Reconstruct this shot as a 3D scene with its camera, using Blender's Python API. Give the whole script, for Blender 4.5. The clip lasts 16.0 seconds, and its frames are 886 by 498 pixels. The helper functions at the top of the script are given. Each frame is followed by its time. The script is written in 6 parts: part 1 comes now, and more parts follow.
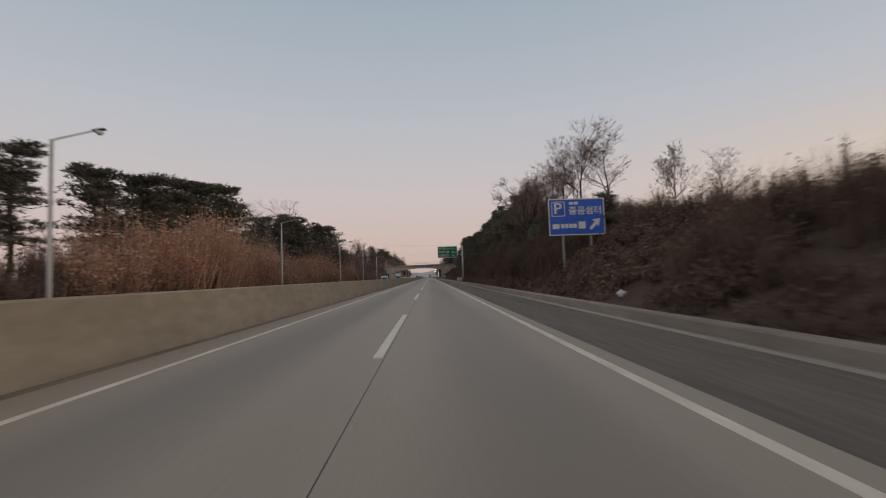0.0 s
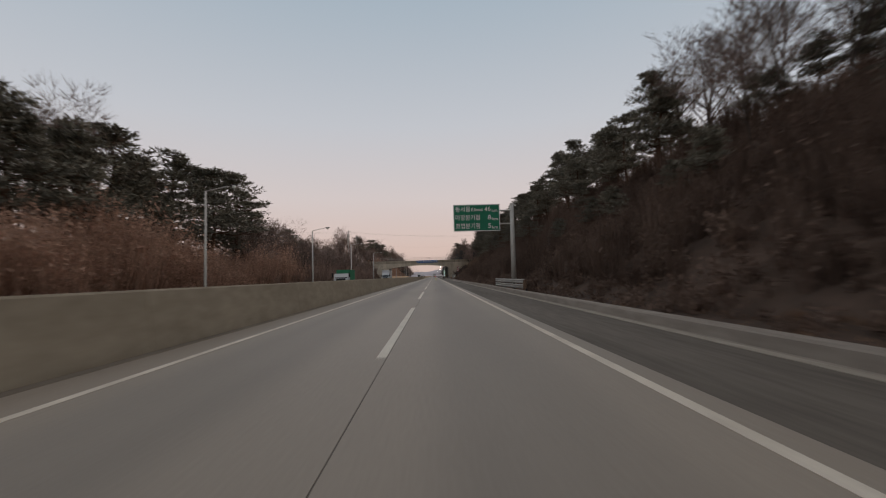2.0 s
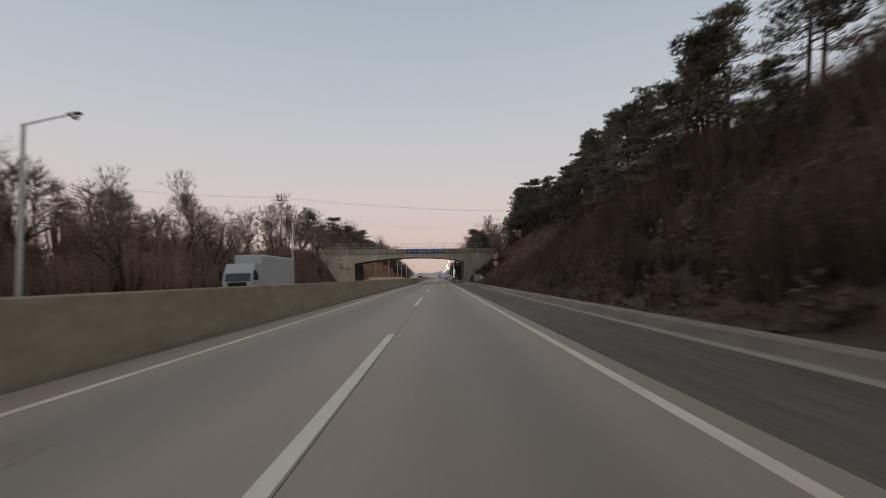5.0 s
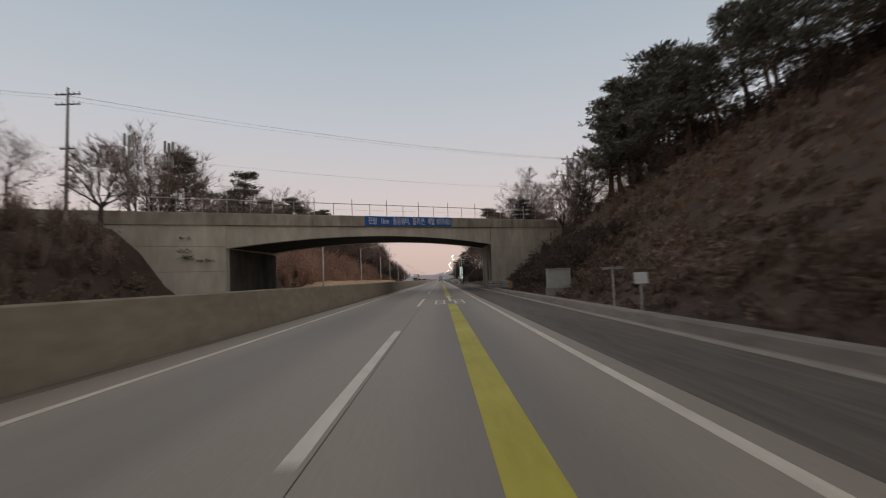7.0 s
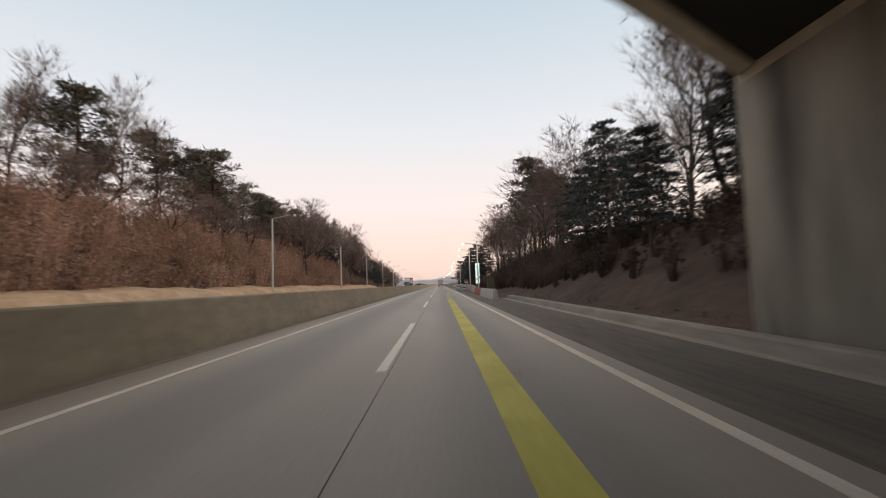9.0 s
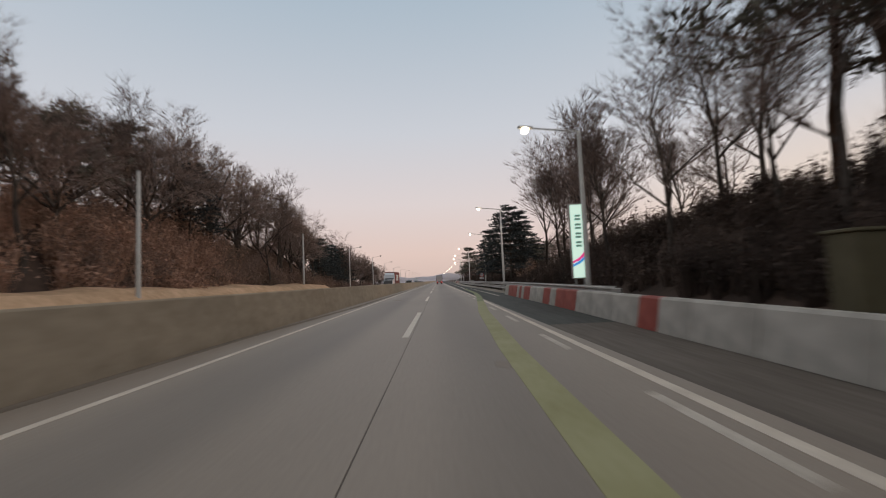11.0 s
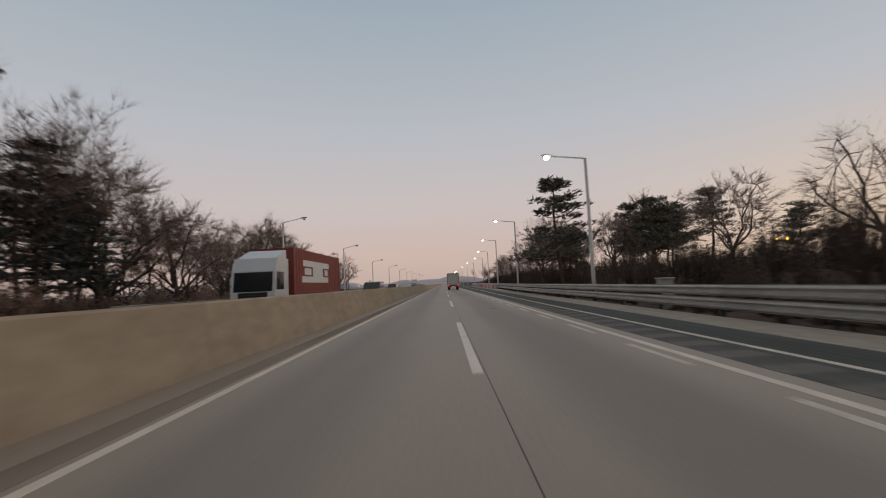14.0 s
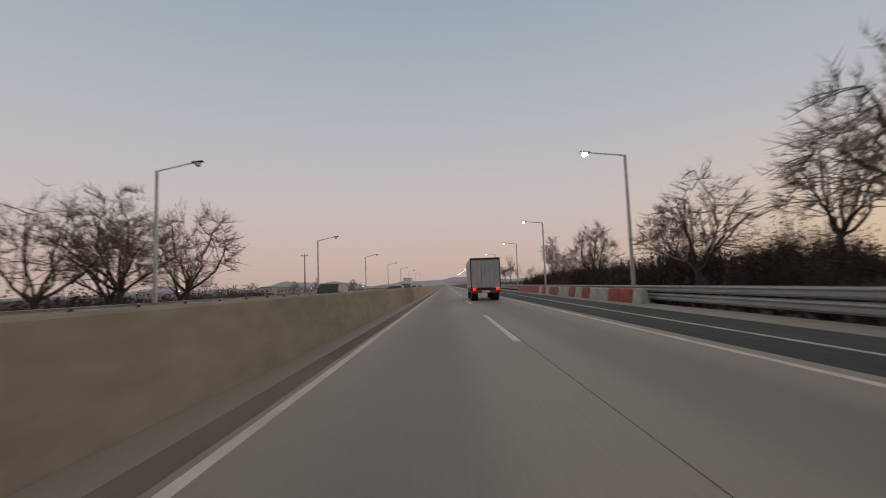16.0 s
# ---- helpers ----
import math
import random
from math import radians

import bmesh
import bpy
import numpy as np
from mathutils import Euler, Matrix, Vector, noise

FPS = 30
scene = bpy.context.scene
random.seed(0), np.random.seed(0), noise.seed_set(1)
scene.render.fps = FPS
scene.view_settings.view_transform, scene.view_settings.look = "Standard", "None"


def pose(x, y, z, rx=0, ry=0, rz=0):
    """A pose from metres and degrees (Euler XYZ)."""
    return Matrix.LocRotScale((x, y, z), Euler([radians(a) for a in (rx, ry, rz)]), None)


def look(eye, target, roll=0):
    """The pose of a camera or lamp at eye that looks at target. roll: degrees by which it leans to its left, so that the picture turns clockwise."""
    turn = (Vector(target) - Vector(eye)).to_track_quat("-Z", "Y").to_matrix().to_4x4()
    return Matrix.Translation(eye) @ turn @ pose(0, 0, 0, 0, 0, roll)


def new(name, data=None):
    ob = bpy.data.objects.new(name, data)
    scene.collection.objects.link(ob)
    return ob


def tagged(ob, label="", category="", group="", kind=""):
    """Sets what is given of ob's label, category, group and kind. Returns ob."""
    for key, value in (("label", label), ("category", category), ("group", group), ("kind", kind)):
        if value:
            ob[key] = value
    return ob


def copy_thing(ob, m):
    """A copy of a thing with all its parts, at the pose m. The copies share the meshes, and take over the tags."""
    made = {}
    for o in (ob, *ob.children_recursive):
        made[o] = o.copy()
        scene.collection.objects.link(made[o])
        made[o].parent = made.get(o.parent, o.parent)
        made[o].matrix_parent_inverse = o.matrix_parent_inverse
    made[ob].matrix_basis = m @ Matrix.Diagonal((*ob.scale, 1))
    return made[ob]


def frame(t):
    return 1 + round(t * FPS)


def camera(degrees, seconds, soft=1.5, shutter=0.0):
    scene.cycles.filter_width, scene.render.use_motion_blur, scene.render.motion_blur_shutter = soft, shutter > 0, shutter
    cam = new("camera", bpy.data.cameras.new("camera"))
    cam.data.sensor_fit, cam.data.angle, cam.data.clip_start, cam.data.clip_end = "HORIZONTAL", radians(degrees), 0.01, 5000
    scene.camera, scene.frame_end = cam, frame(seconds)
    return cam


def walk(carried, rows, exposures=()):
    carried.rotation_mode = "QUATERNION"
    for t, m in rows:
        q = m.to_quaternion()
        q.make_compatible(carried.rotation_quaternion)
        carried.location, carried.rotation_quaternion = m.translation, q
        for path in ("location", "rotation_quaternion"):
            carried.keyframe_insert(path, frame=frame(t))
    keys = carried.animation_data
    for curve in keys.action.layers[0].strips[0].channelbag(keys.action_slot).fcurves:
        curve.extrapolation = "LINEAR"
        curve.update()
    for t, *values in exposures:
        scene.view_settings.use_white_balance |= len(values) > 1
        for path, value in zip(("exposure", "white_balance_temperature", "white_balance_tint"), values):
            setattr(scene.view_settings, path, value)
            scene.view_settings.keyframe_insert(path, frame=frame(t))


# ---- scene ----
cam = camera(89.5, 16.0, soft=1.1, shutter=0.28)
EYE = 1.39
PATH = [  # seconds, x, y, yaw, pitch, roll
    (0.0, 0.98, 0.55, -1.70, 3.47, 1.99),
    (0.5, 0.96, 15.19, -1.53, 3.40, 1.76),
    (1.0, 0.91, 30.01, -1.65, 3.37, 1.64),
    (1.5, 0.90, 45.30, -1.49, 3.48, 1.53),
    (2.0, 0.96, 60.65, -1.18, 3.42, 1.49),
    (2.5, 1.02, 75.04, -0.79, 3.41, 1.36),
    (3.0, 1.06, 89.11, -0.75, 3.44, 1.33),
    (3.5, 1.11, 103.27, -0.74, 3.74, 1.50),
    (4.0, 1.15, 117.38, -0.58, 3.57, 1.28),
    (6.5, 1.34, 190.38, -0.31, 3.60, 2.12),
    (7.0, 1.24, 204.95, -0.35, 3.82, 2.25),
    (7.5, 1.14, 219.06, -0.25, 3.88, 1.79),
    (8.0, 1.10, 233.12, -0.30, 4.24, 1.95),
    (8.5, 1.05, 247.12, -0.44, 4.44, 1.95),
    (10.8, 0.98, 311.51, -0.52, 4.15, 2.48),
    (11.0, 0.90, 317.11, -0.65, 4.03, 2.53),
    (11.5, 0.74, 330.93, -0.95, 4.29, 2.24),
    (12.0, 0.47, 344.10, -1.11, 4.50, 2.15),
    (12.5, 0.18, 358.55, -1.26, 4.58, 2.26),
    (13.0, 0.02, 373.37, -0.91, 4.27, 2.59),
    (13.5, -0.20, 387.50, -0.42, 4.42, 2.64),
    (14.0, -0.44, 401.56, 0.09, 4.43, 2.68),
    (14.5, -0.73, 416.00, 0.31, 4.71, 2.79),
    (15.0, -1.04, 430.67, 0.09, 4.61, 2.43),
    (15.5, -1.32, 444.54, 0.35, 4.42, 2.42),
    (16.0, -1.60, 457.80, 0.49, 4.58, 2.06),
]
walk(cam, [(t, pose(x, y, EYE, 90 + p, r, a)) for t, x, y, a, p, r in PATH],
     [(0.0, -0.06, 7260, 13), (1.2, -0.05, 7260, 13), (1.8, 0.07, 7260, 13), (7.6, 0.07, 7260, 13), (8.0, 0.13, 7300, 13), (8.5, 0.7, 7600, 13), (8.8, 0.75, 7600, 13), (9.6, 0.35, 7260, 13), (10.6, 0.25, 7200, 13), (12.0, 0.12, 7200, 13), (13.0, 0.0, 7260, 13), (14.5, -0.1, 7300, 13), (16.0, -0.14, 7300, 13)])

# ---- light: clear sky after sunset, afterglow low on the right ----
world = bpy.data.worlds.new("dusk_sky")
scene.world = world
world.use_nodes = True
wn, wl = world.node_tree.nodes, world.node_tree.links
wn.clear()
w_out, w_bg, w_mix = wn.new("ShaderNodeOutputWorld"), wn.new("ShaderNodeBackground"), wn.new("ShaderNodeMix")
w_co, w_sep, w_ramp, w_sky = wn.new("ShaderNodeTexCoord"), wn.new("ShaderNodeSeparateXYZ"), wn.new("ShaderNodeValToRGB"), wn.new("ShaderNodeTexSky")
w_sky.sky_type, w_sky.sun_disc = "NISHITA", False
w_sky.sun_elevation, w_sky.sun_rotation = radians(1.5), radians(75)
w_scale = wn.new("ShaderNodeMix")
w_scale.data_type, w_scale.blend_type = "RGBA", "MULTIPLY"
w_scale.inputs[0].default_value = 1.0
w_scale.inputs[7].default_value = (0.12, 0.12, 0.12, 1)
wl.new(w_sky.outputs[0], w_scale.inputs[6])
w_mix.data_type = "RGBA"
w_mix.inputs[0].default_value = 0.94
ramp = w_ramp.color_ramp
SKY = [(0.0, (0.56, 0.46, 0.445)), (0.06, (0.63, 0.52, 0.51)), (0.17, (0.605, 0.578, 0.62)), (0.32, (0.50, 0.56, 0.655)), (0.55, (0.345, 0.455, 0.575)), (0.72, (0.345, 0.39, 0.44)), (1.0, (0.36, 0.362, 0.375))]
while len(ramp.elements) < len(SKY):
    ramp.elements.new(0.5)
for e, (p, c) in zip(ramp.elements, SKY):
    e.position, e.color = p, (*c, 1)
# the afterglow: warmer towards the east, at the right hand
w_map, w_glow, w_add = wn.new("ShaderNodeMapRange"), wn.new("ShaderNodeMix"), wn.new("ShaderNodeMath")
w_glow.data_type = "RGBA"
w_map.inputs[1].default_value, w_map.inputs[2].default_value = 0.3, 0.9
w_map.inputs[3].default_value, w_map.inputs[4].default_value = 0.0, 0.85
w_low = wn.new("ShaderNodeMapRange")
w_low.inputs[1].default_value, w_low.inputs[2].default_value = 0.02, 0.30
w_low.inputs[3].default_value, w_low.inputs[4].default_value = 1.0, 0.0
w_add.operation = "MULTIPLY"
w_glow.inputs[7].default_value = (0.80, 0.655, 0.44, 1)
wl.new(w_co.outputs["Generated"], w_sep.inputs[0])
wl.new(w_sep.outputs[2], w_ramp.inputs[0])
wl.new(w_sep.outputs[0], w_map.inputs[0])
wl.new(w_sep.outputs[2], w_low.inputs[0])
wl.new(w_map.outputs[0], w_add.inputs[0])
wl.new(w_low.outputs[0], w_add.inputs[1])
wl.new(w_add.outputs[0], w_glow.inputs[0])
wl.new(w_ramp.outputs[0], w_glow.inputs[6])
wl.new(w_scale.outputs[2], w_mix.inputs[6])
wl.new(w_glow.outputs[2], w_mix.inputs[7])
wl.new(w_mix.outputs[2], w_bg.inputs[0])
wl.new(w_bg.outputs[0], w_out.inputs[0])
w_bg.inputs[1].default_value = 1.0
sun = new("sun", bpy.data.lights.new("sun", "SUN"))
sun.data.energy, sun.data.angle, sun.data.color = 0.25, radians(20), (1.0, 0.72, 0.5)
sun.matrix_world = look((300, 60, 60), (0, 0, 0))
scene.view_settings.exposure = 0.0


# ---- materials ----
def surface(name, dark, light, scale=4.0, rough=0.85, metal=0.0, bump=0.3, stretch=(1, 1, 1), coarse=0.15, contrast=(0.35, 0.65), spec=0.3, vary=0.0, leafy=0.0, tracks=0.0):
    """Two colours mixed by a coarse and a fine noise, with bump; vary: change of value from piece to piece."""
    m = bpy.data.materials.new(name)
    m.use_nodes = True
    n, l = m.node_tree.nodes, m.node_tree.links
    b = n["Principled BSDF"]
    co, mp = n.new("ShaderNodeTexCoord"), n.new("ShaderNodeMapping")
    mp.inputs["Scale"].default_value = stretch
    l.new(co.outputs["Object"], mp.inputs[0])
    fine, big, mix, rp = n.new("ShaderNodeTexNoise"), n.new("ShaderNodeTexNoise"), n.new("ShaderNodeMath"), n.new("ShaderNodeValToRGB")
    fine.inputs["Scale"].default_value, fine.inputs["Detail"].default_value = scale, 6
    big.inputs["Scale"].default_value, big.inputs["Detail"].default_value = coarse, 3
    l.new(mp.outputs[0], fine.inputs[0])
    l.new(mp.outputs[0], big.inputs[0])
    mix.operation = "MULTIPLY_ADD"
    mix.inputs[1].default_value = 0.45
    half = n.new("ShaderNodeMath")
    half.operation = "MULTIPLY"
    half.inputs[1].default_value = 0.55
    l.new(big.outputs[0], half.inputs[0])
    l.new(fine.outputs[0], mix.inputs[0])
    l.new(half.outputs[0], mix.inputs[2])
    rp.color_ramp.elements[0].position, rp.color_ramp.elements[1].position = contrast
    rp.color_ramp.elements[0].color, rp.color_ramp.elements[1].color = (*dark, 1), (*light, 1)
    l.new(mix.outputs[0], rp.inputs[0])
    last = rp.outputs[0]
    if tracks:
        # oil-darkened band along the middle of each lane, uneven along its length
        sx, arg, sn, long, amp, mul = n.new("ShaderNodeSeparateXYZ"), n.new("ShaderNodeMath"), n.new("ShaderNodeMath"), n.new("ShaderNodeTexNoise"), n.new("ShaderNodeMath"), n.new("ShaderNodeMix")
        l.new(co.outputs["Object"], sx.inputs[0])
        arg.operation, sn.operation, amp.operation = "MULTIPLY_ADD", "SINE", "MULTIPLY"
        arg.inputs[1].default_value, arg.inputs[2].default_value = 1.571, -1.335
        l.new(sx.outputs[0], arg.inputs[0])
        l.new(arg.outputs[0], sn.inputs[0])
        lm = n.new("ShaderNodeMapping")
        lm.inputs["Scale"].default_value = (0.5, 0.02, 1)
        l.new(co.outputs["Object"], lm.inputs[0])
        l.new(lm.outputs[0], long.inputs[0])
        long.inputs["Scale"].default_value = 1.0
        mr = n.new("ShaderNodeMapRange")
        mr.inputs[1].default_value, mr.inputs[2].default_value = -0.5, 1.0
        mr.inputs[3].default_value, mr.inputs[4].default_value = 0.0, 2 * tracks
        mr.interpolation_type = "SMOOTHSTEP"
        l.new(sn.outputs[0], mr.inputs[0])
        l.new(mr.outputs[0], amp.inputs[0])
        l.new(long.outputs[0], amp.inputs[1])
        mul.data_type, mul.blend_type = "RGBA", "MIX"
        l.new(amp.outputs[0], mul.inputs[0])
        l.new(last, mul.inputs[6])
        mul.inputs[7].default_value = (0.08, 0.07, 0.065, 1)
        last = mul.outputs[2]
    if vary:
        geo, obj, add, hsv, mr = n.new("ShaderNodeNewGeometry"), n.new("ShaderNodeObjectInfo"), n.new("ShaderNodeMath"), n.new("ShaderNodeHueSaturation"), n.new("ShaderNodeMapRange")
        add.operation = "ADD"
        l.new(geo.outputs["Random Per Island"], add.inputs[0])
        l.new(obj.outputs["Random"], add.inputs[1])
        mr.inputs[1].default_value, mr.inputs[2].default_value = 0.0, 2.0
        mr.inputs[3].default_value, mr.inputs[4].default_value = 1 - vary, 1 + vary
        l.new(add.outputs[0], mr.inputs[0])
        l.new(mr.outputs[0], hsv.inputs["Value"])
        l.new(last, hsv.inputs["Color"])
        last = hsv.outputs[0]
    l.new(last, b.inputs["Base Color"])
    b.inputs["Roughness"].default_value, b.inputs["Metallic"].default_value = rough, metal
    b.inputs["Specular IOR Level"].default_value = spec
    if leafy:
        tr, sh = n.new("ShaderNodeBsdfTranslucent"), n.new("ShaderNodeMixShader")
        sh.inputs[0].default_value = leafy
        l.new(last, tr.inputs[0])
        l.new(b.outputs[0], sh.inputs[1])
        l.new(tr.outputs[0], sh.inputs[2])
        l.new(sh.outputs[0], n["Material Output"].inputs[0])
    if bump:
        bp = n.new("ShaderNodeBump")
        bp.inputs["Strength"].default_value, bp.inputs["Distance"].default_value = bump, 0.02
        l.new(fine.outputs[0], bp.inputs["Height"])
        l.new(bp.outputs[0], b.inputs["Normal"])
    return m


def glow(name, colour, strength):
    m = bpy.data.materials.new(name)
    m.use_nodes = True
    b = m.node_tree.nodes["Principled BSDF"]
    b.inputs["Base Color"].default_value = (*colour, 1)
    b.inputs["Emission Color"].default_value, b.inputs["Emission Strength"].default_value = (*colour, 1), strength
    return m


def glassy(name, tint, rough=0.05):
    m = bpy.data.materials.new(name)
    m.use_nodes = True
    b = m.node_tree.nodes["Principled BSDF"]
    b.inputs["Base Color"].default_value, b.inputs["Roughness"].default_value = (*tint, 1), rough
    b.inputs["Specular IOR Level"].default_value = 0.7
    return m


M_LANE = surface("worn_concrete", (0.322, 0.262, 0.211), (0.389, 0.318, 0.257), 22, 0.58, bump=0.12, stretch=(1, 0.25, 1), coarse=0.35, spec=0.5, tracks=0.34)
M_ASPHALT = surface("shoulder_asphalt", (0.112, 0.092, 0.076), (0.20, 0.168, 0.14), 8, 0.85, bump=0.3, stretch=(1, 0.08, 1), coarse=0.7)
M_EXIT = surface("dark_exit_lane_asphalt", (0.048, 0.049, 0.043), (0.10, 0.10, 0.09), 8, 0.8, bump=0.3, stretch=(1, 0.06, 1), coarse=0.6)
M_WALL = surface("stained_shaded_abutment_concrete", (0.10, 0.085, 0.068), (0.44, 0.39, 0.325), 0.9, 0.9, bump=0.2, stretch=(1, 1, 0.22), coarse=0.28, contrast=(0.38, 0.6))
M_GUTTER = surface("gutter_concrete", (0.282, 0.240, 0.198), (0.462, 0.402, 0.336), 5, 0.9, stretch=(1, 0.3, 1))
M_KERB = surface("grimy_kerb_concrete", (0.218, 0.182, 0.155), (0.382, 0.328, 0.282), 4, 0.95, stretch=(1, 0.2, 1))
M_FADED = surface("faded_yellow_guide_paint", (0.335, 0.31, 0.15), (0.445, 0.42, 0.235), 8, 0.7, bump=0.1, coarse=0.8)
M_HAZEL = surface("grey_brown_thicket", (0.237, 0.156, 0.124), (0.473, 0.332, 0.270), 0.5, 0.95, bump=0, vary=0.4, leafy=0.3)
M_BARRIER = surface("barrier_concrete", (0.33, 0.262, 0.19), (0.48, 0.388, 0.288), 3, 0.9, bump=0.2, stretch=(1, 0.5, 1.5), coarse=0.35)
M_BRIDGE = surface("bridge_concrete", (0.435, 0.369, 0.284), (0.704, 0.602, 0.480), 1.6, 0.9, bump=0.2, stretch=(1, 1, 0.35), coarse=0.3)
# near-black base colour carries the shade under the bridge
M_SOFFIT = surface("shade_black_concrete", (0.016, 0.015, 0.014), (0.045, 0.042, 0.04), 1.2, 0.95, bump=0.3, stretch=(0.3, 1, 1))
M_PAINT = surface("white_road_paint", (0.70, 0.625, 0.53), (0.88, 0.80, 0.69), 12, 0.6, bump=0.1, coarse=1.2)
M_YELLOW = surface("yellow_guide_paint", (0.46, 0.37, 0.04), (0.66, 0.56, 0.10), 10, 0.6, bump=0.1, coarse=0.8)
M_LIME = surface("worn_lime_guide_paint", (0.20, 0.222, 0.105), (0.345, 0.37, 0.205), 8, 0.7, bump=0.1, coarse=0.8)
M_EDGE = surface("dirty_edge_line_paint", (0.625, 0.537, 0.444), (0.875, 0.769, 0.650), 12, 0.65, bump=0.1, coarse=1.2)
M_WORN = surface("worn_white_paint", (0.468, 0.403, 0.332), (0.780, 0.702, 0.611), 10, 0.7, bump=0.1, coarse=1.2)
M_RUMBLE = surface("grey_rumble_paint", (0.11, 0.098, 0.088), (0.215, 0.195, 0.178), 6, 0.8, bump=0.1, coarse=0.8)
M_GRIME = surface("dirty_gutter_strip", (0.16, 0.128, 0.10), (0.29, 0.237, 0.19), 3, 0.95, stretch=(1, 0.1, 1), coarse=0.3)
M_STAIN = surface("stained_concrete", (0.25, 0.205, 0.168), (0.34, 0.28, 0.232), 3, 0.75, bump=0.1, coarse=0.8)
M_JOINT = surface("joint_sealant", (0.12, 0.10, 0.085), (0.21, 0.175, 0.145), 6, 0.7)
M_SOIL = surface("verge_soil", (0.055, 0.036, 0.028), (0.125, 0.081, 0.061), 1.4, 0.95, bump=0.8, coarse=0.2)
M_SAND = surface("bare_sandy_earth", (0.47, 0.295, 0.175), (0.71, 0.47, 0.30), 2.2, 0.95, bump=0.8, coarse=0.5)
M_STEEL = surface("galvanised_steel", (0.33, 0.31, 0.29), (0.53, 0.505, 0.475), 6, 0.5, 0.3, 0.05, coarse=0.6)
M_RUST = surface("rusty_steel", (0.11, 0.065, 0.042), (0.30, 0.20, 0.14), 7, 0.85, 0.1, 0.2, coarse=1.5)
M_ENDCAP = surface("weathered_orange_paint", (0.36, 0.17, 0.06), (0.56, 0.30, 0.12), 6, 0.7, 0.0, 0.1, coarse=1.5)
M_POLE = surface("painted_pole", (0.48, 0.455, 0.42), (0.62, 0.59, 0.55), 4, 0.55, 0.2, 0.05)
M_CPOLE = surface("concrete_pole", (0.24, 0.23, 0.21), (0.36, 0.34, 0.32), 4, 0.9)
M_DARK = surface("dark_metal", (0.03, 0.03, 0.03), (0.06, 0.06, 0.06), 6, 0.5, 0.4, 0.05)
M_BARK = surface("grey_bark", (0.050, 0.040, 0.034), (0.138, 0.110, 0.092), 6, 0.95, bump=0.6, stretch=(1, 1, 0.3))
M_PBARK = surface("reddish_pine_bark", (0.06, 0.036, 0.024), (0.16, 0.09, 0.058), 6, 0.95, bump=0.6, stretch=(1, 1, 0.3))
M_TWIG = surface("bare_twigs", (0.120, 0.084, 0.073), (0.269, 0.193, 0.164), 3, 0.95, bump=0, vary=0.35)
M_PALETWIG = surface("pale_bare_twigs", (0.155, 0.113, 0.097), (0.347, 0.258, 0.222), 3, 0.95, bump=0, vary=0.35)
M_BRUSH = surface("brown_slope_brush", (0.17, 0.115, 0.086), (0.40, 0.28, 0.212), 0.5, 0.95, bump=0, vary=0.4, leafy=0.3)
M_NEEDLE = surface("dark_pine_needles", (0.098, 0.092, 0.072), (0.247, 0.230, 0.182), 1.5, 0.8, bump=0, vary=0.5)
M_DEODAR = surface("dark_fir_needles", (0.041, 0.048, 0.048), (0.108, 0.120, 0.118), 1.5, 0.8, bump=0, vary=0.5)
M_DEADLEAF = surface("russet_dead_leaves", (0.439, 0.257, 0.184), (0.749, 0.492, 0.369), 0.7, 0.9, bump=0, vary=0.45, leafy=0.35)
M_SCRUB = surface("dry_scrub", (0.103, 0.068, 0.054), (0.256, 0.173, 0.135), 0.5, 0.95, bump=0, vary=0.4, leafy=0.2)
M_BRAMBLE = surface("dark_brambles", (0.054, 0.039, 0.033), (0.150, 0.105, 0.084), 0.5, 0.95, bump=0, vary=0.4, leafy=0.1)
M_OAKLEAF = surface("brown_oak_leaves", (0.40, 0.242, 0.178), (0.72, 0.468, 0.352), 0.7, 0.9, bump=0, vary=0.45, leafy=0.3)
# dark tone stands in for shade on the inner abutment wall
M_WALLSHADE = surface("shade_toned_concrete", (0.05, 0.044, 0.038), (0.14, 0.122, 0.103), 1.2, 0.95, bump=0.2, stretch=(1, 1, 0.4), coarse=0.35)
M_PARAPET = surface("grimy_parapet_shaded_edge_concrete", (0.241, 0.201, 0.155), (0.483, 0.414, 0.328), 1.6, 0.9, bump=0.2, stretch=(1, 1, 0.3), coarse=0.4)
M_GRASS = surface("dry_grass", (0.20, 0.118, 0.075), (0.37, 0.23, 0.15), 0.4, 0.95, bump=0, vary=0.4, leafy=0.35)
M_GREEN = surface("green_sign_sheet", (0.004, 0.16, 0.085), (0.01, 0.21, 0.115), 3, 0.45, bump=0)
M_BLUE = surface("blue_sign_sheet", (0.030, 0.115, 0.499), (0.043, 0.155, 0.608), 3, 0.45, bump=0)
M_WHITE = surface("white_sheet", (0.70, 0.69, 0.67), (0.84, 0.83, 0.80), 5, 0.5, bump=0)
M_BANNER = surface("blue_banner_cloth", (0.03, 0.115, 0.36), (0.045, 0.16, 0.47), 2, 0.8, bump=0.2)
M_REDPAINT = surface("faded_red_paint", (0.27, 0.045, 0.032), (0.43, 0.095, 0.07), 3, 0.6, bump=0.1, coarse=0.8)
M_WHITEBLOCK = surface("dirty_white_block", (0.33, 0.30, 0.262), (0.56, 0.52, 0.465), 3, 0.7, bump=0.1, coarse=0.8)
M_CONTAINER = surface("rust_red_container", (0.20, 0.045, 0.035), (0.30, 0.07, 0.052), 2, 0.55, bump=0.1)
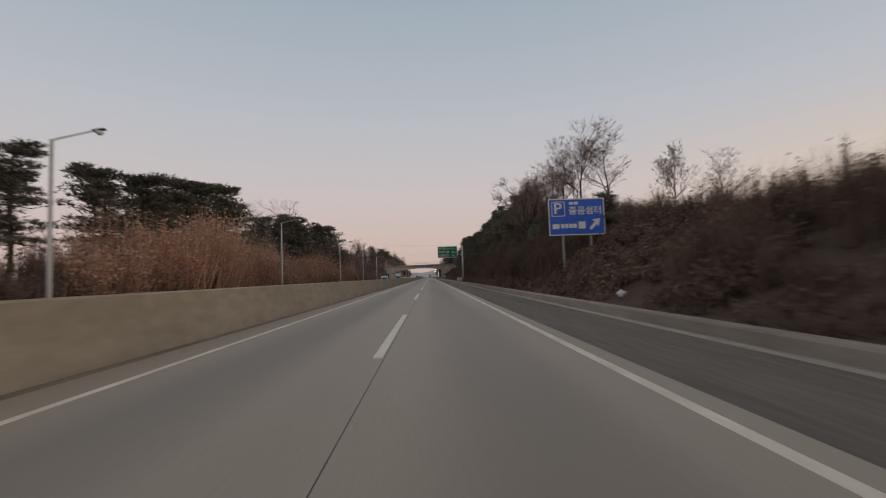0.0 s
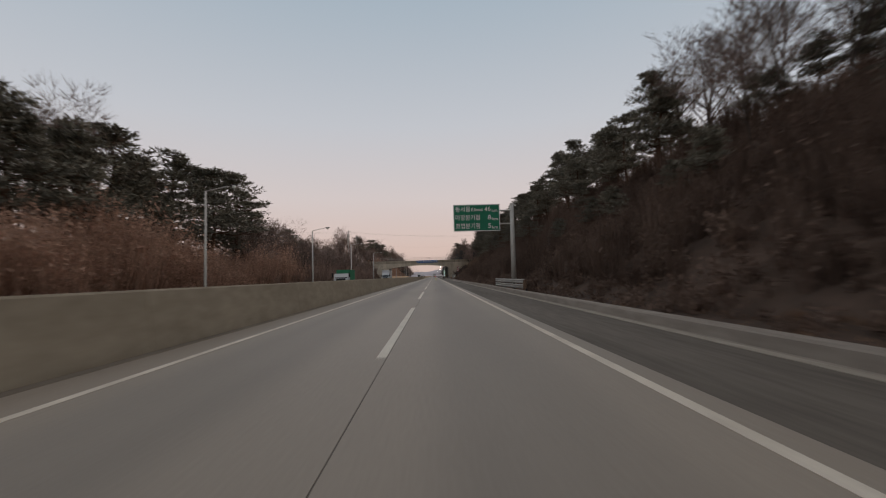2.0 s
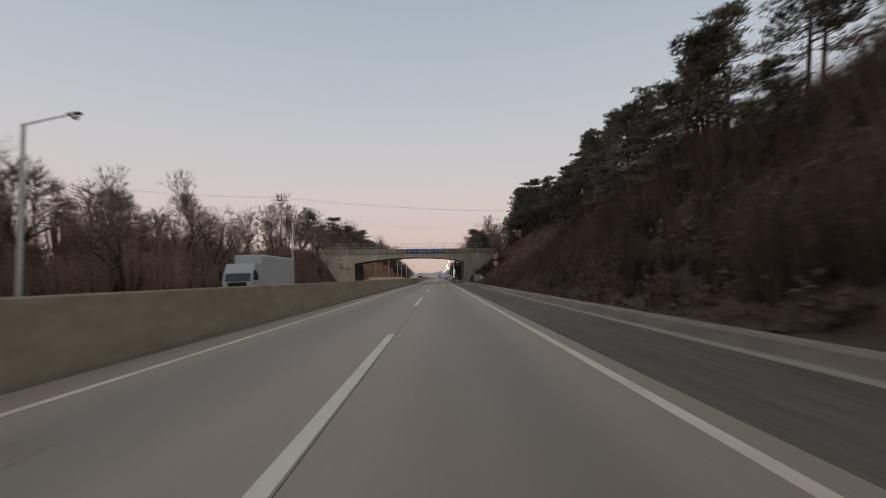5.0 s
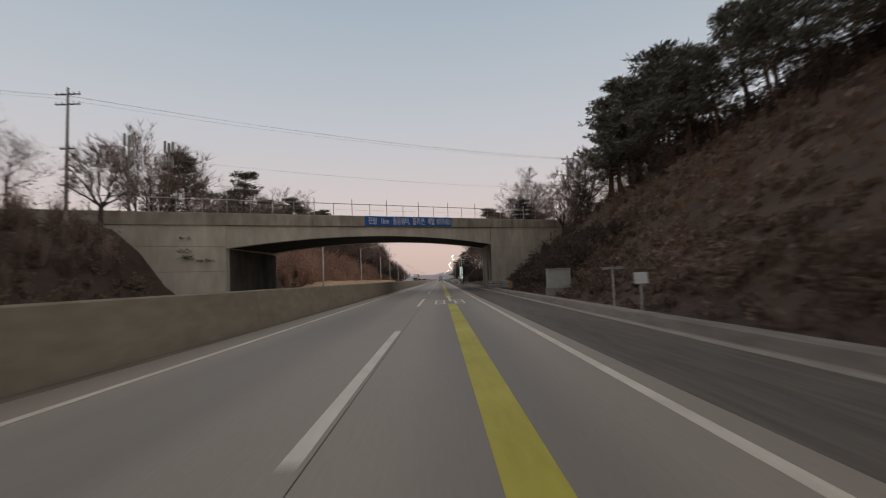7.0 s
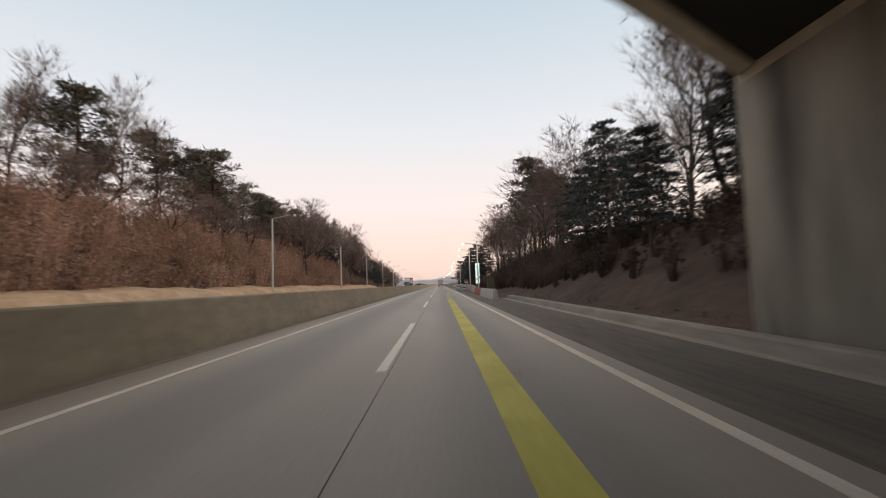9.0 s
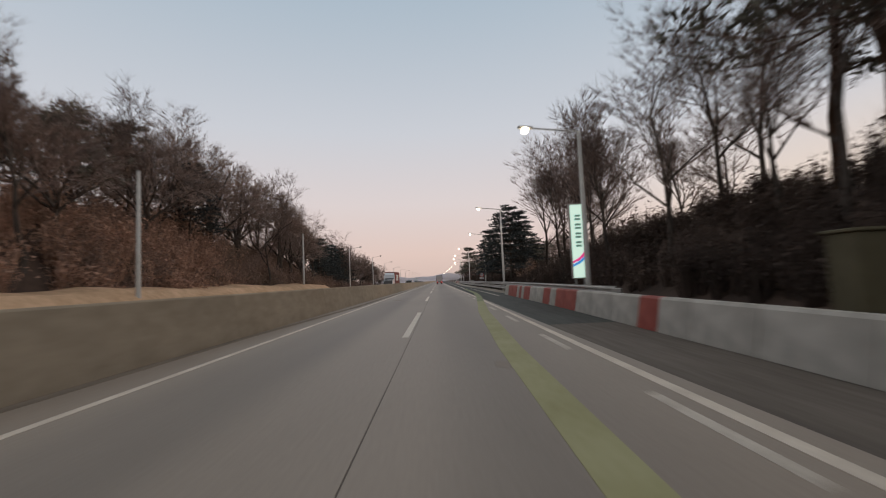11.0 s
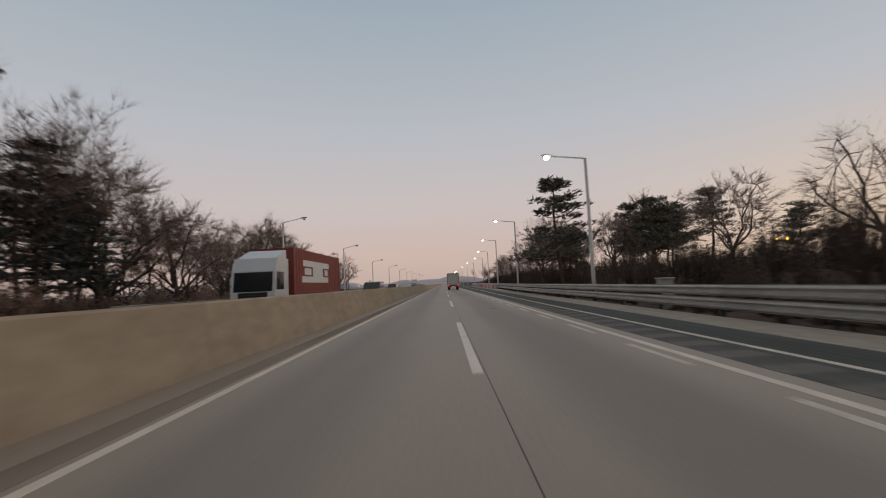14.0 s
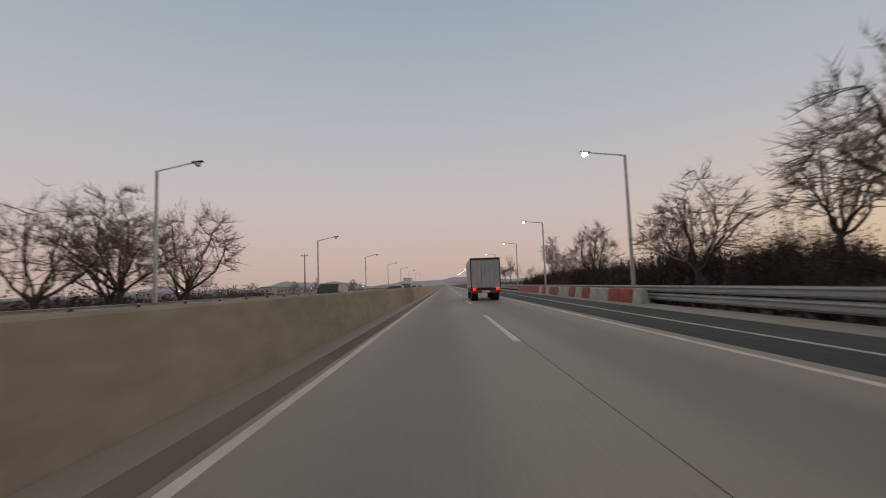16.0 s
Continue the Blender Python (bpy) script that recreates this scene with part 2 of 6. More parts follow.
M_BOXGREY = surface("grey_cargo_box", (0.40, 0.38, 0.36), (0.62, 0.60, 0.57), 2, 0.5, bump=0.1, stretch=(1, 1, 0.3))
M_CARWHITE = surface("white_car_paint", (0.55, 0.56, 0.57), (0.62, 0.63, 0.64), 2, 0.25, bump=0, spec=0.5)
M_CARBLUE = surface("grey_blue_car_paint", (0.10, 0.14, 0.19), (0.13, 0.17, 0.22), 2, 0.25, bump=0, spec=0.5)
M_CARDARK = surface("dark_car_paint", (0.03, 0.03, 0.035), (0.05, 0.05, 0.055), 2, 0.25, bump=0, spec=0.5)
M_TARP = surface("green_tarpaulin", (0.02, 0.16, 0.08), (0.04, 0.25, 0.13), 2, 0.7, bump=0.3)
M_RUBBER = surface("tyre_rubber", (0.015, 0.015, 0.015), (0.03, 0.03, 0.03), 8, 0.9)
M_GLASS = glassy("dark_window_glass", (0.02, 0.022, 0.025))
M_HEAD = glow("lit_headlight", (1.0, 0.95, 0.85), 5.0)
M_TAIL = glow("red_tail_light", (1.0, 0.02, 0.025), 2.6)
M_LAMP = glow("lit_lamp_lens", (1.0, 0.93, 0.78), 7.0)
M_PANEL = glow("lit_sign_face", (0.55, 0.80, 0.72), 0.75)
M_MAG = glow("lit_magenta_stripe", (0.75, 0.05, 0.25), 0.7)
M_CYAN = glow("lit_blue_stripe", (0.03, 0.25, 0.65), 0.7)
M_GREYTXT = glow("lit_grey_lettering", (0.12, 0.22, 0.20), 0.5)
M_RED = surface("red_sign_ring", (0.45, 0.02, 0.02), (0.55, 0.035, 0.03), 3, 0.45, bump=0)
M_OLIVE = surface("olive_cabinet_paint", (0.10, 0.085, 0.05), (0.16, 0.135, 0.08), 3, 0.6, bump=0.1)
M_CREAM = surface("cream_cabinet_paint", (0.36, 0.34, 0.29), (0.48, 0.46, 0.40), 3, 0.6, bump=0.1)
# pale blue-grey paints the air's haze onto the hills
M_HAZE = surface("haze_toned_far_hills", (0.50, 0.465, 0.495), (0.56, 0.52, 0.55), 0.01, 1.0, bump=0, coarse=0.003, spec=0.0)
M_AMBER = glow("amber_light", (1.0, 0.55, 0.05), 4.0)


# ---- mesh helpers ----
class Build:
    """Collects boxes, tubes, prisms and loose triangles, and becomes one mesh."""

    def __init__(self):
        self.v, self.f = [], []

    def quad_strip(self, rings, closed=True, caps=True):
        base, k = len(self.v), len(rings[0])
        for r in rings:
            self.v.extend(tuple(p) for p in r)
        for i in range(len(rings) - 1):
            for j in range(k if closed else k - 1):
                a, b = base + i * k + j, base + i * k + (j + 1) % k
                self.f.append((a, b, b + k, a + k))
        if caps and closed:
            self.f.append(tuple(base + j for j in reversed(range(k))))
            self.f.append(tuple(base + (len(rings) - 1) * k + j for j in range(k)))

    def box(self, x0, x1, y0, y1, z0, z1, b=0.0):
        """A box; b: width of the bevel round its upright edges and its top."""
        if not b:
            self.quad_strip([[(x0, y0, z), (x1, y0, z), (x1, y1, z), (x0, y1, z)] for z in (z0, z1)])
            return
        def ring(z, s):
            return [(x0 + b + s, y0 + s, z), (x1 - b - s, y0 + s, z), (x1 - s, y0 + b + s, z), (x1 - s, y1 - b - s, z), (x1 - b - s, y1 - s, z), (x0 + b + s, y1 - s, z), (x0 + s, y1 - b - s, z), (x0 + s, y0 + b + s, z)]
        self.quad_strip([ring(z0, b * 0.5), ring(z0 + b * 0.5, 0), ring(z1 - b * 0.7, 0), ring(z1, b * 0.7)])

    def tube(self, p, q, r0, r1=None, sides=6, caps=False):
        p, q = Vector(p), Vector(q)
        d = (q - p).normalized()
        a = d.orthogonal().normalized()
        c = d.cross(a)
        r1 = r0 if r1 is None else r1
        ang = [2 * math.pi * j / sides for j in range(sides)]
        self.quad_strip([[o + (a * math.cos(t) + c * math.sin(t)) * r for t in ang] for o, r in ((p, r0), (q, r1))], caps=caps)

    def pipe(self, pts, radii, sides=6):
        rings = []
        pts = [Vector(p) for p in pts]
        for i, p in enumerate(pts):
            d = (pts[min(i + 1, len(pts) - 1)] - pts[max(i - 1, 0)]).normalized()
            a = (Vector((0, 1, 0)) if abs(d.y) < 0.9 else Vector((1, 0, 0))).cross(d).normalized()
            c = d.cross(a)
            rings.append([p + (a * math.cos(2 * math.pi * j / sides) + c * math.sin(2 * math.pi * j / sides)) * radii[i] for j in range(sides)])
        self.quad_strip(rings)

    def lathe(self, c, axis, profile, sides=20):
        """profile: (offset along the axis, radius)."""
        c, d = Vector(c), Vector(axis).normalized()
        a = d.orthogonal().normalized()
        e = d.cross(a)
        self.quad_strip([[c + d * o + (a * math.cos(2 * math.pi * j / sides) + e * math.sin(2 * math.pi * j / sides)) * max(r, 0.001) for j in range(sides)] for o, r in profile])

    def prism(self, outline, y0, y1):
        """An outline in x and z, pushed along y."""
        self.quad_strip([[(x, y, z) for x, z in outline] for y in (y0, y1)])

    def side(self, outline, x0, x1):
        """An outline in y and z, pushed along x."""
        self.quad_strip([[(x, y, z) for y, z in outline] for x in (x0, x1)])

    def mesh(self, name, material, smooth=False):
        me = bpy.data.meshes.new(name)
        me.from_pydata([tuple(p) for p in self.v], [], self.f)
        me.materials.append(material)
        if smooth:
            me.polygons.foreach_set("use_smooth", [True] * len(me.polygons))
        me.update()
        if len(me.polygons) < 5000:
            bm = bmesh.new()
            bm.from_mesh(me)
            bmesh.ops.recalc_face_normals(bm, faces=bm.faces)
            bm.to_mesh(me)
            bm.free()
        return me


def thing(name, label, category, at=(0, 0, 0), rz=0, group="", kind=""):
    ob = new(name)
    ob.empty_display_size = 0.3
    ob.matrix_basis = pose(*at, 0, 0, rz)
    return tagged(ob, label, category, group, kind)


def part(name, shape, material, parent, label="", smooth=False):
    ob = new(name, shape if isinstance(shape, bpy.types.Mesh) else shape.mesh(name, material, smooth))
    ob.parent = parent
    return tagged(ob, label) if label else ob


def solo(name, shape, material, label, category, group="", kind="", smooth=False):
    return tagged(new(name, shape.mesh(name, material, smooth)), label, category, group, kind)


def lettering(name, body, size, material, parent, at, turn=(90, 0, 0), width=None, label=""):
    """Words in the built-in font, as a thin mesh."""
    cu = bpy.data.curves.new(name, "FONT")
    cu.body, cu.size, cu.extrude, cu.offset = body, size, 0.004, 0.012 * size
    cu.align_x, cu.align_y = "LEFT", "CENTER"
    cu.resolution_u = 3
    tmp = new(name, cu)
    me = bpy.data.meshes.new_from_object(tmp.evaluated_get(bpy.context.evaluated_depsgraph_get()))
    bpy.data.objects.remove(tmp)
    me.materials.clear()
    me.materials.append(material)
    xs = [v.co.x for v in me.vertices] or [0, 1]
    k = width / max(max(xs) - min(xs), 0.01) if width else 1.0
    for v in me.vertices:
        v.co.x = (v.co.x - min(xs)) * k
    ob = new(name, me)
    ob.parent = parent
    ob.matrix_basis = pose(*at, *turn)
    return tagged(ob, label) if label else ob


def wave(x, y, s=1.0):
    """Gentle unevenness of the ground."""
    return 0.5 * np.sin(0.31 * s * x + 0.17 * s * y) + 0.3 * np.sin(0.23 * s * y - 0.41 * s * x + 1.3) + 0.2 * np.sin(0.9 * s * x + 0.7 * s * y + 2.0)


CREST_Y = [-300, -20, 30, 45, 58, 90, 140, 200, 232, 250, 258, 266, 272, 285, 340, 352, 365, 380, 395, 430, 900]
CREST_Z = [1.8, 2.2, 3.9, 5.8, 8.8, 11.0, 12.5, 12.8, 12.6, 11.2, 9.8, 7.9, 7.0, 4.6, 4.4, 3.5, 1.9, 1.3, 1.2, 1.2, 1.8]
BANK_Y = [-300, 120, 222, 236, 256, 270, 300, 375, 400, 413, 430, 600, 900]
BANK_Z = [2.0, 2.2, 3.4, 6.2, 6.6, 7.2, 7.4, 6.8, 5.5, 2.0, -0.5, -1.5, -2.0]


def terrain(x, y):
    """Height of the ground beside the road: a cut slope on the right, a bank on the left."""
    x, y = np.asarray(x, float), np.asarray(y, float)
    crest, bank = np.interp(y, CREST_Y, CREST_Z), np.interp(y, BANK_Y, BANK_Z)
    foot = np.interp(y, [0, 290, 310, 400, 600], [8.7, 8.7, 9.3, 11.5, 14.0])
    r = np.clip((x - foot) / (1.15 * crest + 1.5), 0, 1)
    right = crest * (0.75 * r + 0.25 * r * r * (3 - 2 * r)) + 0.03 * np.clip(x - foot - 15, 0, 60) * np.clip(crest / 6, 0, 1)
    l = np.clip((-19.3 - x) / np.interp(y, [205, 232, 262, 280], [9.0, 5.0, 5.0, 9.0]), 0, 1)
    left = bank * l * l * (3 - 2 * l)
    rough = (np.clip(x - foot, 0, 6) + np.clip(-19.3 - x, 0, 6)) / 6
    far = np.clip((np.hypot(x, y - 250) - 700) / 900, 0, 1)
    return -0.09 + right + left + 0.35 * rough * wave(x, y) - 3.0 * far


# ---- ground and road ----
def make_ground():
    xs = np.concatenate([[-4000, -2000, -1000, -500, -250, -140, -90], np.arange(-66, 66, 1.5), [90, 140, 250, 500, 1000, 2000, 4000]])
    ys = np.concatenate([[-1500, -600, -300, -150, -80], np.arange(-50, 620, 2.5), [640, 680, 740, 820, 950, 1200, 1700, 2500, 4800]])
    X, Y = np.meshgrid(xs, ys)
    Z = terrain(X, Y)
    k = len(xs)
    faces = [(j * k + i, j * k + i + 1, (j + 1) * k + i + 1, (j + 1) * k + i) for j in range(len(ys) - 1) for i in range(k - 1)]
    me = bpy.data.meshes.new("ground")
    me.from_pydata(np.stack([X.ravel(), Y.ravel(), Z.ravel()], 1).tolist(), [], faces)
    me.materials.append(M_SOIL)
    me.polygons.foreach_set("use_smooth", [True] * len(me.polygons))
    tagged(new("ground", me), "brown winter soil with dead grass beside the road", "ground", kind="structure")


make_ground()
Y0, Y1 = -60.0, 1400.0


def strip(name, x0, x1, z, material, label, y0=Y0, y1=Y1, thick=0.3):
    b = Build()
    b.box(x0, x1, y0, y1, z - thick, z)
    return solo(name, b, material, label, "road", kind="structure")


strip("road_opposite", -16.4, -5.38, 0.0, M_LANE, "concrete carriageway of the opposite direction")


def along(name, rows, z, material, label, category="road", thick=0.3, steps=1):
    """A flat band: rows of (y, x from, x to)."""
    b = Build()
    b.quad_strip([[(x0, y, z - thick), (x1, y, z - thick), (x1, y, z), (x0, y, z)] for y, x0, x1 in rows])
    return solo(name, b, material, label, category, kind="structure")


# the sealed joint between the lanes wanders a little
SEAM = [(Y0, 0.15), (10, 0.145), (60, 0.115), (120, 0.12), (180, 0.15), (230, 0.165), (330, 0.165), (400, 0.14), (Y1, 0.15)]
along("road_lane_left", [(y, -4.80, x - 0.008) for y, x in SEAM], 0.0, M_LANE, "worn grey-brown concrete motorway lane")
along("road_lane_right", [(y, x + 0.008, 3.98) for y, x in SEAM], 0.0, M_LANE, "worn grey-brown concrete motorway lane with stains")
along("joint_seam", [(y, x - 0.008, x + 0.008) for y, x in SEAM], -0.006, M_JOINT, "dark sealed joint between the concrete lanes")
along("road_shoulder", [(Y0, 3.98, 6.27), (290, 3.98, 6.27), (318, 3.98, 5.95), (330, 3.98, 6.3)], -0.008, M_ASPHALT, "dark patched asphalt hard shoulder", thick=0.3)
along("exit_lane", [(330, 3.98, 6.3), (345, 3.98, 7.2), (362, 3.98, 7.9), (440, 3.98, 7.9), (457, 3.98, 8.3), (475, 3.98, 9.1), (530, 3.98, 10.1), (580, 3.98, 10.9), (Y1, 3.98, 10.9)], -0.008, M_EXIT, "dark newer asphalt of the exit lane")


def make_kerb():
    b = Build()
    b.prism([(6.27, -0.3), (6.27, 0.0), (6.58, -0.02), (6.58, -0.3)], Y0, 300.0)
    solo("gutter", b, M_GUTTER, "pale concrete gutter strip beside the shoulder", "gutter", kind="structure")
    b = Build()
    b.prism([(6.60, -0.3), (6.60, -0.045), (6.82, -0.05), (6.87, 0.18), (6.92, 0.22), (7.30, 0.21), (7.34, -0.3)], Y0, 300.0)
    solo("kerb", b, M_KERB, "low grimy concrete kerb beside the gutter", "kerb", kind="structure")
    along("rail_gutter", [(352, 7.0, 7.5), (362, 6.75, 7.95), (380, 6.75, 8.1), (394, 6.45, 8.0), (411, 6.4, 7.9), (440, 6.6, 8.05), (457, 6.9, 8.4), (475, 7.5, 9.2), (490, 7.8, 9.5), (530, 8.6, 10.2), (580, 9.4, 11.0)], 0.0, M_GUTTER, "pale concrete strip along the guard rail", "gutter")


make_kerb()


def line(name, rows, material, label, z=0.004):
    b = Build()
    b.quad_strip([[(x0, y, z - 0.012), (x1, y, z - 0.012), (x1, y, z), (x0, y, z)] for y, x0, x1 in rows])
    return solo(name, b, material, label, "road marking", kind="structure")


EDGE = [(Y0, 3.57), (300, 3.57), (325, 3.65), (345, 3.76), (357, 3.82), (366, 3.76), (375, 3.67), (388, 3.57), (Y1, 3.57)]  # the edge line swings out at the exit
line("edge_line_left", [(Y0, -3.66, -3.52), (340, -3.66, -3.52), (390, -3.69, -3.55), (Y1, -3.69, -3.55)], M_EDGE, "solid white edge line beside the median")
line("edge_line_right", [(y, x - 0.08, x + 0.08) for y, x in EDGE], M_EDGE, "solid white edge line beside the shoulder")
line("edge_line_opposite", [(Y0, -15.0, -14.84), (Y1, -15.0, -14.84)], M_PAINT, "solid white edge line of the opposite carriageway")
line("exit_line", [(386.5, 4.78, 4.90), (393, 4.98, 5.12), (423, 5.06, 5.20), (452, 5.18, 5.32), (466, 5.42, 5.56), (490, 5.75, 5.9), (530, 6.4, 6.55), (620, 7.9, 8.05)], M_WORN, "white line of the exit lane", z=-0.002)
line("exit_line_outer", [(352, 5.60, 5.72), (366, 5.66, 5.78), (384, 5.66, 5.78)], M_WORN, "faded white outer line of the exit lane", z=-0.002)
line("exit_gore_line", [(382.4, 4.74, 4.86), (386.4, 4.79, 4.91)], M_WORN, "short worn white line at the exit", z=-0.001)
line("exit_gore_stub", [(382.3, 5.16, 5.28), (384.1, 5.08, 5.2)], M_WORN, "short worn white line at the exit", z=-0.001)


def make_dashes():
    """Broken lane line: nine-metre dashes every twenty metres, some repainted longer."""
    b = Build()
    b.box(-0.085, 0.085, 0, 8.9, -0.008, 0.004)
    me = b.mesh("lane_dash", M_PAINT)
    b = Build()
    b.box(-0.085, 0.085, 0, 12.2, -0.008, 0.004)
    repainted = b.mesh("lane_dash", M_PAINT)
    for k in range(-2, 45):
        ob = new("lane_dash", repainted if k in (2, 3, 4, 5) else me)
        ob.matrix_basis = pose(0.02, 8.5 + 20 * k, 0)
        tagged(ob, "white painted dash of the broken lane line", "road marking", "lane dashes", "structure")
    b = Build()
    b.box(-0.07, 0.07, 0, 2.3, -0.008, 0.004)
    me = b.mesh("exit_dash", M_WORN)
    for k in range(31):
        ob = new("exit_dash", me)
        y = 320.0 + 5.6 * k if k < 8 else 365.3 + 4.31 * (k - 8)
        ob.matrix_basis = pose(float(np.interp(y + 1.2, *zip(*EDGE))) - 0.35, y, 0)
        tagged(ob, "short worn white dash inside the edge line", "road marking", "exit dashes", "structure")

    b = Build()
    b.prism([(-0.42, -0.2), (0.40, -0.2), (0.40, -0.003), (0.36, 0.0), (-0.38, 0.0), (-0.42, -0.003)], 0, 0.62)
    me = b.mesh("rumble_bar", M_RUMBLE)
    for k in range(52):
        ob = new("rumble_bar", me)
        ob.matrix_basis = pose(4.43 + 0.01 * math.sin(k * 1.9), 397.2 + 1.29 * k, 0)
        tagged(ob, "worn grey rumble bar across the exit lane", "road marking", "rumble bars", "structure")


def make_stain(x, y, w, l, seed):
    """A dark stain with a ragged outline on the lane."""
    rng = random.Random(seed)
    b = Build()
    n = 22
    rim = [(x + w * math.cos(6.283 * k / n) * rng.uniform(0.7, 1.15), y + l * math.sin(6.283 * k / n) * rng.uniform(0.7, 1.15)) for k in range(n)]
    b.quad_strip([[(p, q, z) for p, q in rim] for z in (-0.01, 0.0035)])
    solo("road_stain", b, M_STAIN, "dark worn stain on the concrete lane", "road stain", kind="structure")


make_dashes()
for k, (x, y, w, l) in enumerate(((2.75, 40.0, 0.55, 0.22), (1.8, 104.4, 1.1, 0.28), (1.93, 324.4, 0.2, 0.35), (0.27, 383.2, 0.12, 0.2), (-2.4, 150.0, 0.3, 0.5), (1.9, 268.0, 0.35, 0.4), (2.0, 425.0, 0.3, 0.6), (-2.2, 352.0, 0.4, 0.5))):
    make_stain(x, y, w, l, k)


def make_guides():
    """The coloured guide band that leads to the rest area."""
    line("guide_band", [(205.2, 1.60, 2.04), (229.7, 1.60, 2.04)], M_YELLOW, "solid yellow guide band on the lane")
    line("guide_band_far", [(241.5, 1.58, 2.02), (300, 1.66, 2.10)], M_YELLOW, "solid yellow guide band on the lane")
    line("guide_band_worn", [(300, 1.66, 2.10), (315, 1.75, 2.19), (326, 2.05, 2.50), (336, 2.55, 3.0), (345, 3.28, 3.70)], M_FADED, "worn pale yellow guide band curving to the exit", z=0.006)
    line("guide_band_exit", [(345, 3.28, 3.70), (349, 3.60, 4.02), (353, 3.88, 4.32), (362, 4.38, 4.78), (372, 4.50, 4.90), (382, 4.58, 4.95)], M_LIME, "lime guide band running along the exit lane", z=0.006)
    b = Build()
    b.v.extend([(1.72, 232.6, 0.004), (1.92, 232.6, 0.004), (1.92, 238.6, 0.004), (2.12, 238.6, 0.004), (1.80, 241.1, 0.004), (1.52, 238.6, 0.004), (1.72, 238.6, 0.004)])
    b.f.append(tuple(range(7)))
    solo("lane_arrow", b, M_PAINT, "white straight-ahead arrow painted on the lane", "road marking", kind="structure")
    for x0 in (0.88, 2.02):
        b = Build()
        for dx, w, y, l in ((0, 0.6, 234.0, 0.35), (0, 0.12, 230.0, 4.0), (0.48, 0.12, 230.0, 4.0), (0, 0.6, 231.8, 0.35), (0, 0.6, 229.9, 0.3)):
            b.box(x0 + dx, x0 + dx + w, y, y + l, -0.008, 0.004)
        solo("lane_lettering", b, M_PAINT, "worn white lettering blocks painted on the lane", "road marking", kind="structure")


make_guides()


def make_median():
    """Concrete median barrier of alike sections, butted with narrow gaps."""
    b = Build()
    c = -5.05
    b.prism([(c - 0.26, -0.1), (c - 0.26, 0.02), (c - 0.11, 1.22), (c - 0.08, 1.26), (c + 0.08, 1.26), (c + 0.11, 1.22), (c + 0.26, 0.02), (c + 0.26, -0.1)], 0, 9.985)
    me = b.mesh("barrier_section", M_BARRIER)
    root = thing("median_barrier", "long weathered beige concrete median barrier", "barrier", kind="structure")
    for k in range(-6, 140):
        ob = part("barrier_section", me, None, root)
        ob.matrix_basis = pose(0, 10 * k, 0)
    line("median_drain", [(Y0, -4.79, -4.56), (200, -4.79, -4.5), (330, -4.79, -4.55), (345, -4.3, -3.95), (380, -4.2, -3.80), (Y1, -4.2, -3.80)], M_GRIME, "dirty dark strip at the foot of the median", z=0.004)


make_median()


def make_earth_bank():
    b = Build()
    rings = []
    for i in range(65):
        y = 270 + i * 2.0
        e = min(1.0, i / 6, (64 - i) / 3)
        h = e * (1.62 + 0.10 * math.sin(i * 0.7) + 0.09 * math.sin(i * 1.9))
        rings.append([(-16.45, y, -0.15), (-17.0 - 0.2 * math.sin(i * 1.3), y, 0.55 * h), (-17.9, y, 0.95 * h), (-18.9, y, h + 0.05 * math.sin(i * 2.3)), (-20.5, y, h + 0.2), (-22.5, y, -0.2)])
    b.quad_strip(rings)
    solo("earth_bank", b, M_SAND, "bare sandy earth bank at the roadside", "bank", kind="structure", smooth=True)


make_earth_bank()


# ---- rails and blocks along the right side ----
W_BEAM = [(0.045, -0.175), (0.03, -0.155), (0.105, -0.12), (0.115, -0.085), (0.03, -0.03), (0.02, 0.0), (0.03, 0.03), (0.115, 0.085), (0.105, 0.12), (0.03, 0.155), (0.045, 0.175)]


def guard_rail(pts, label, heights=(0.385, 0.80), step=4.0, end=None):
    """Posts with W-shaped beams that follow the points (x, y)."""
    root = thing("guard_rail", label, "guard rail", (pts[0][0], pts[0][1], 0))
    ox, oy = pts[0]
    ys = np.array([p[1] for p in pts])
    xs = np.array([p[0] for p in pts])
    n = max(2, int((ys[-1] - ys[0]) / step) + 1)
    yy = np.linspace(ys[0], ys[-1], n)
    xx = np.interp(yy, ys, xs)
    for h in heights:
        b = Build()
        outline = W_BEAM + [(x + 0.006, z) for x, z in reversed(W_BEAM)]
        b.quad_strip([[(x - ox - d, y - oy, h + z) for d, z in outline] for x, y in zip(xx, yy)])
        part("beam", b, M_STEEL, root)
    b = Build()
    b.box(0.01, 0.13, -0.06, 0.06, -0.1, max(heights) + 0.10, 0.012)
    me = b.mesh("post", M_DARK)
    for x, y in zip(xx, yy):
        ob = part("post", me, None, root)
        ob.matrix_basis = pose(x - ox, y - oy, 0)
    if end:
        b = Build()
        b.lathe((-0.03, -0.02, min(heights) - 0.16), (0, 0, 1), [(0, 0.13), (0.02, 0.15), (0.66, 0.15), (0.68, 0.13)], 14)
        part("end_cap", b, end, root, "rounded end cap")
    return root


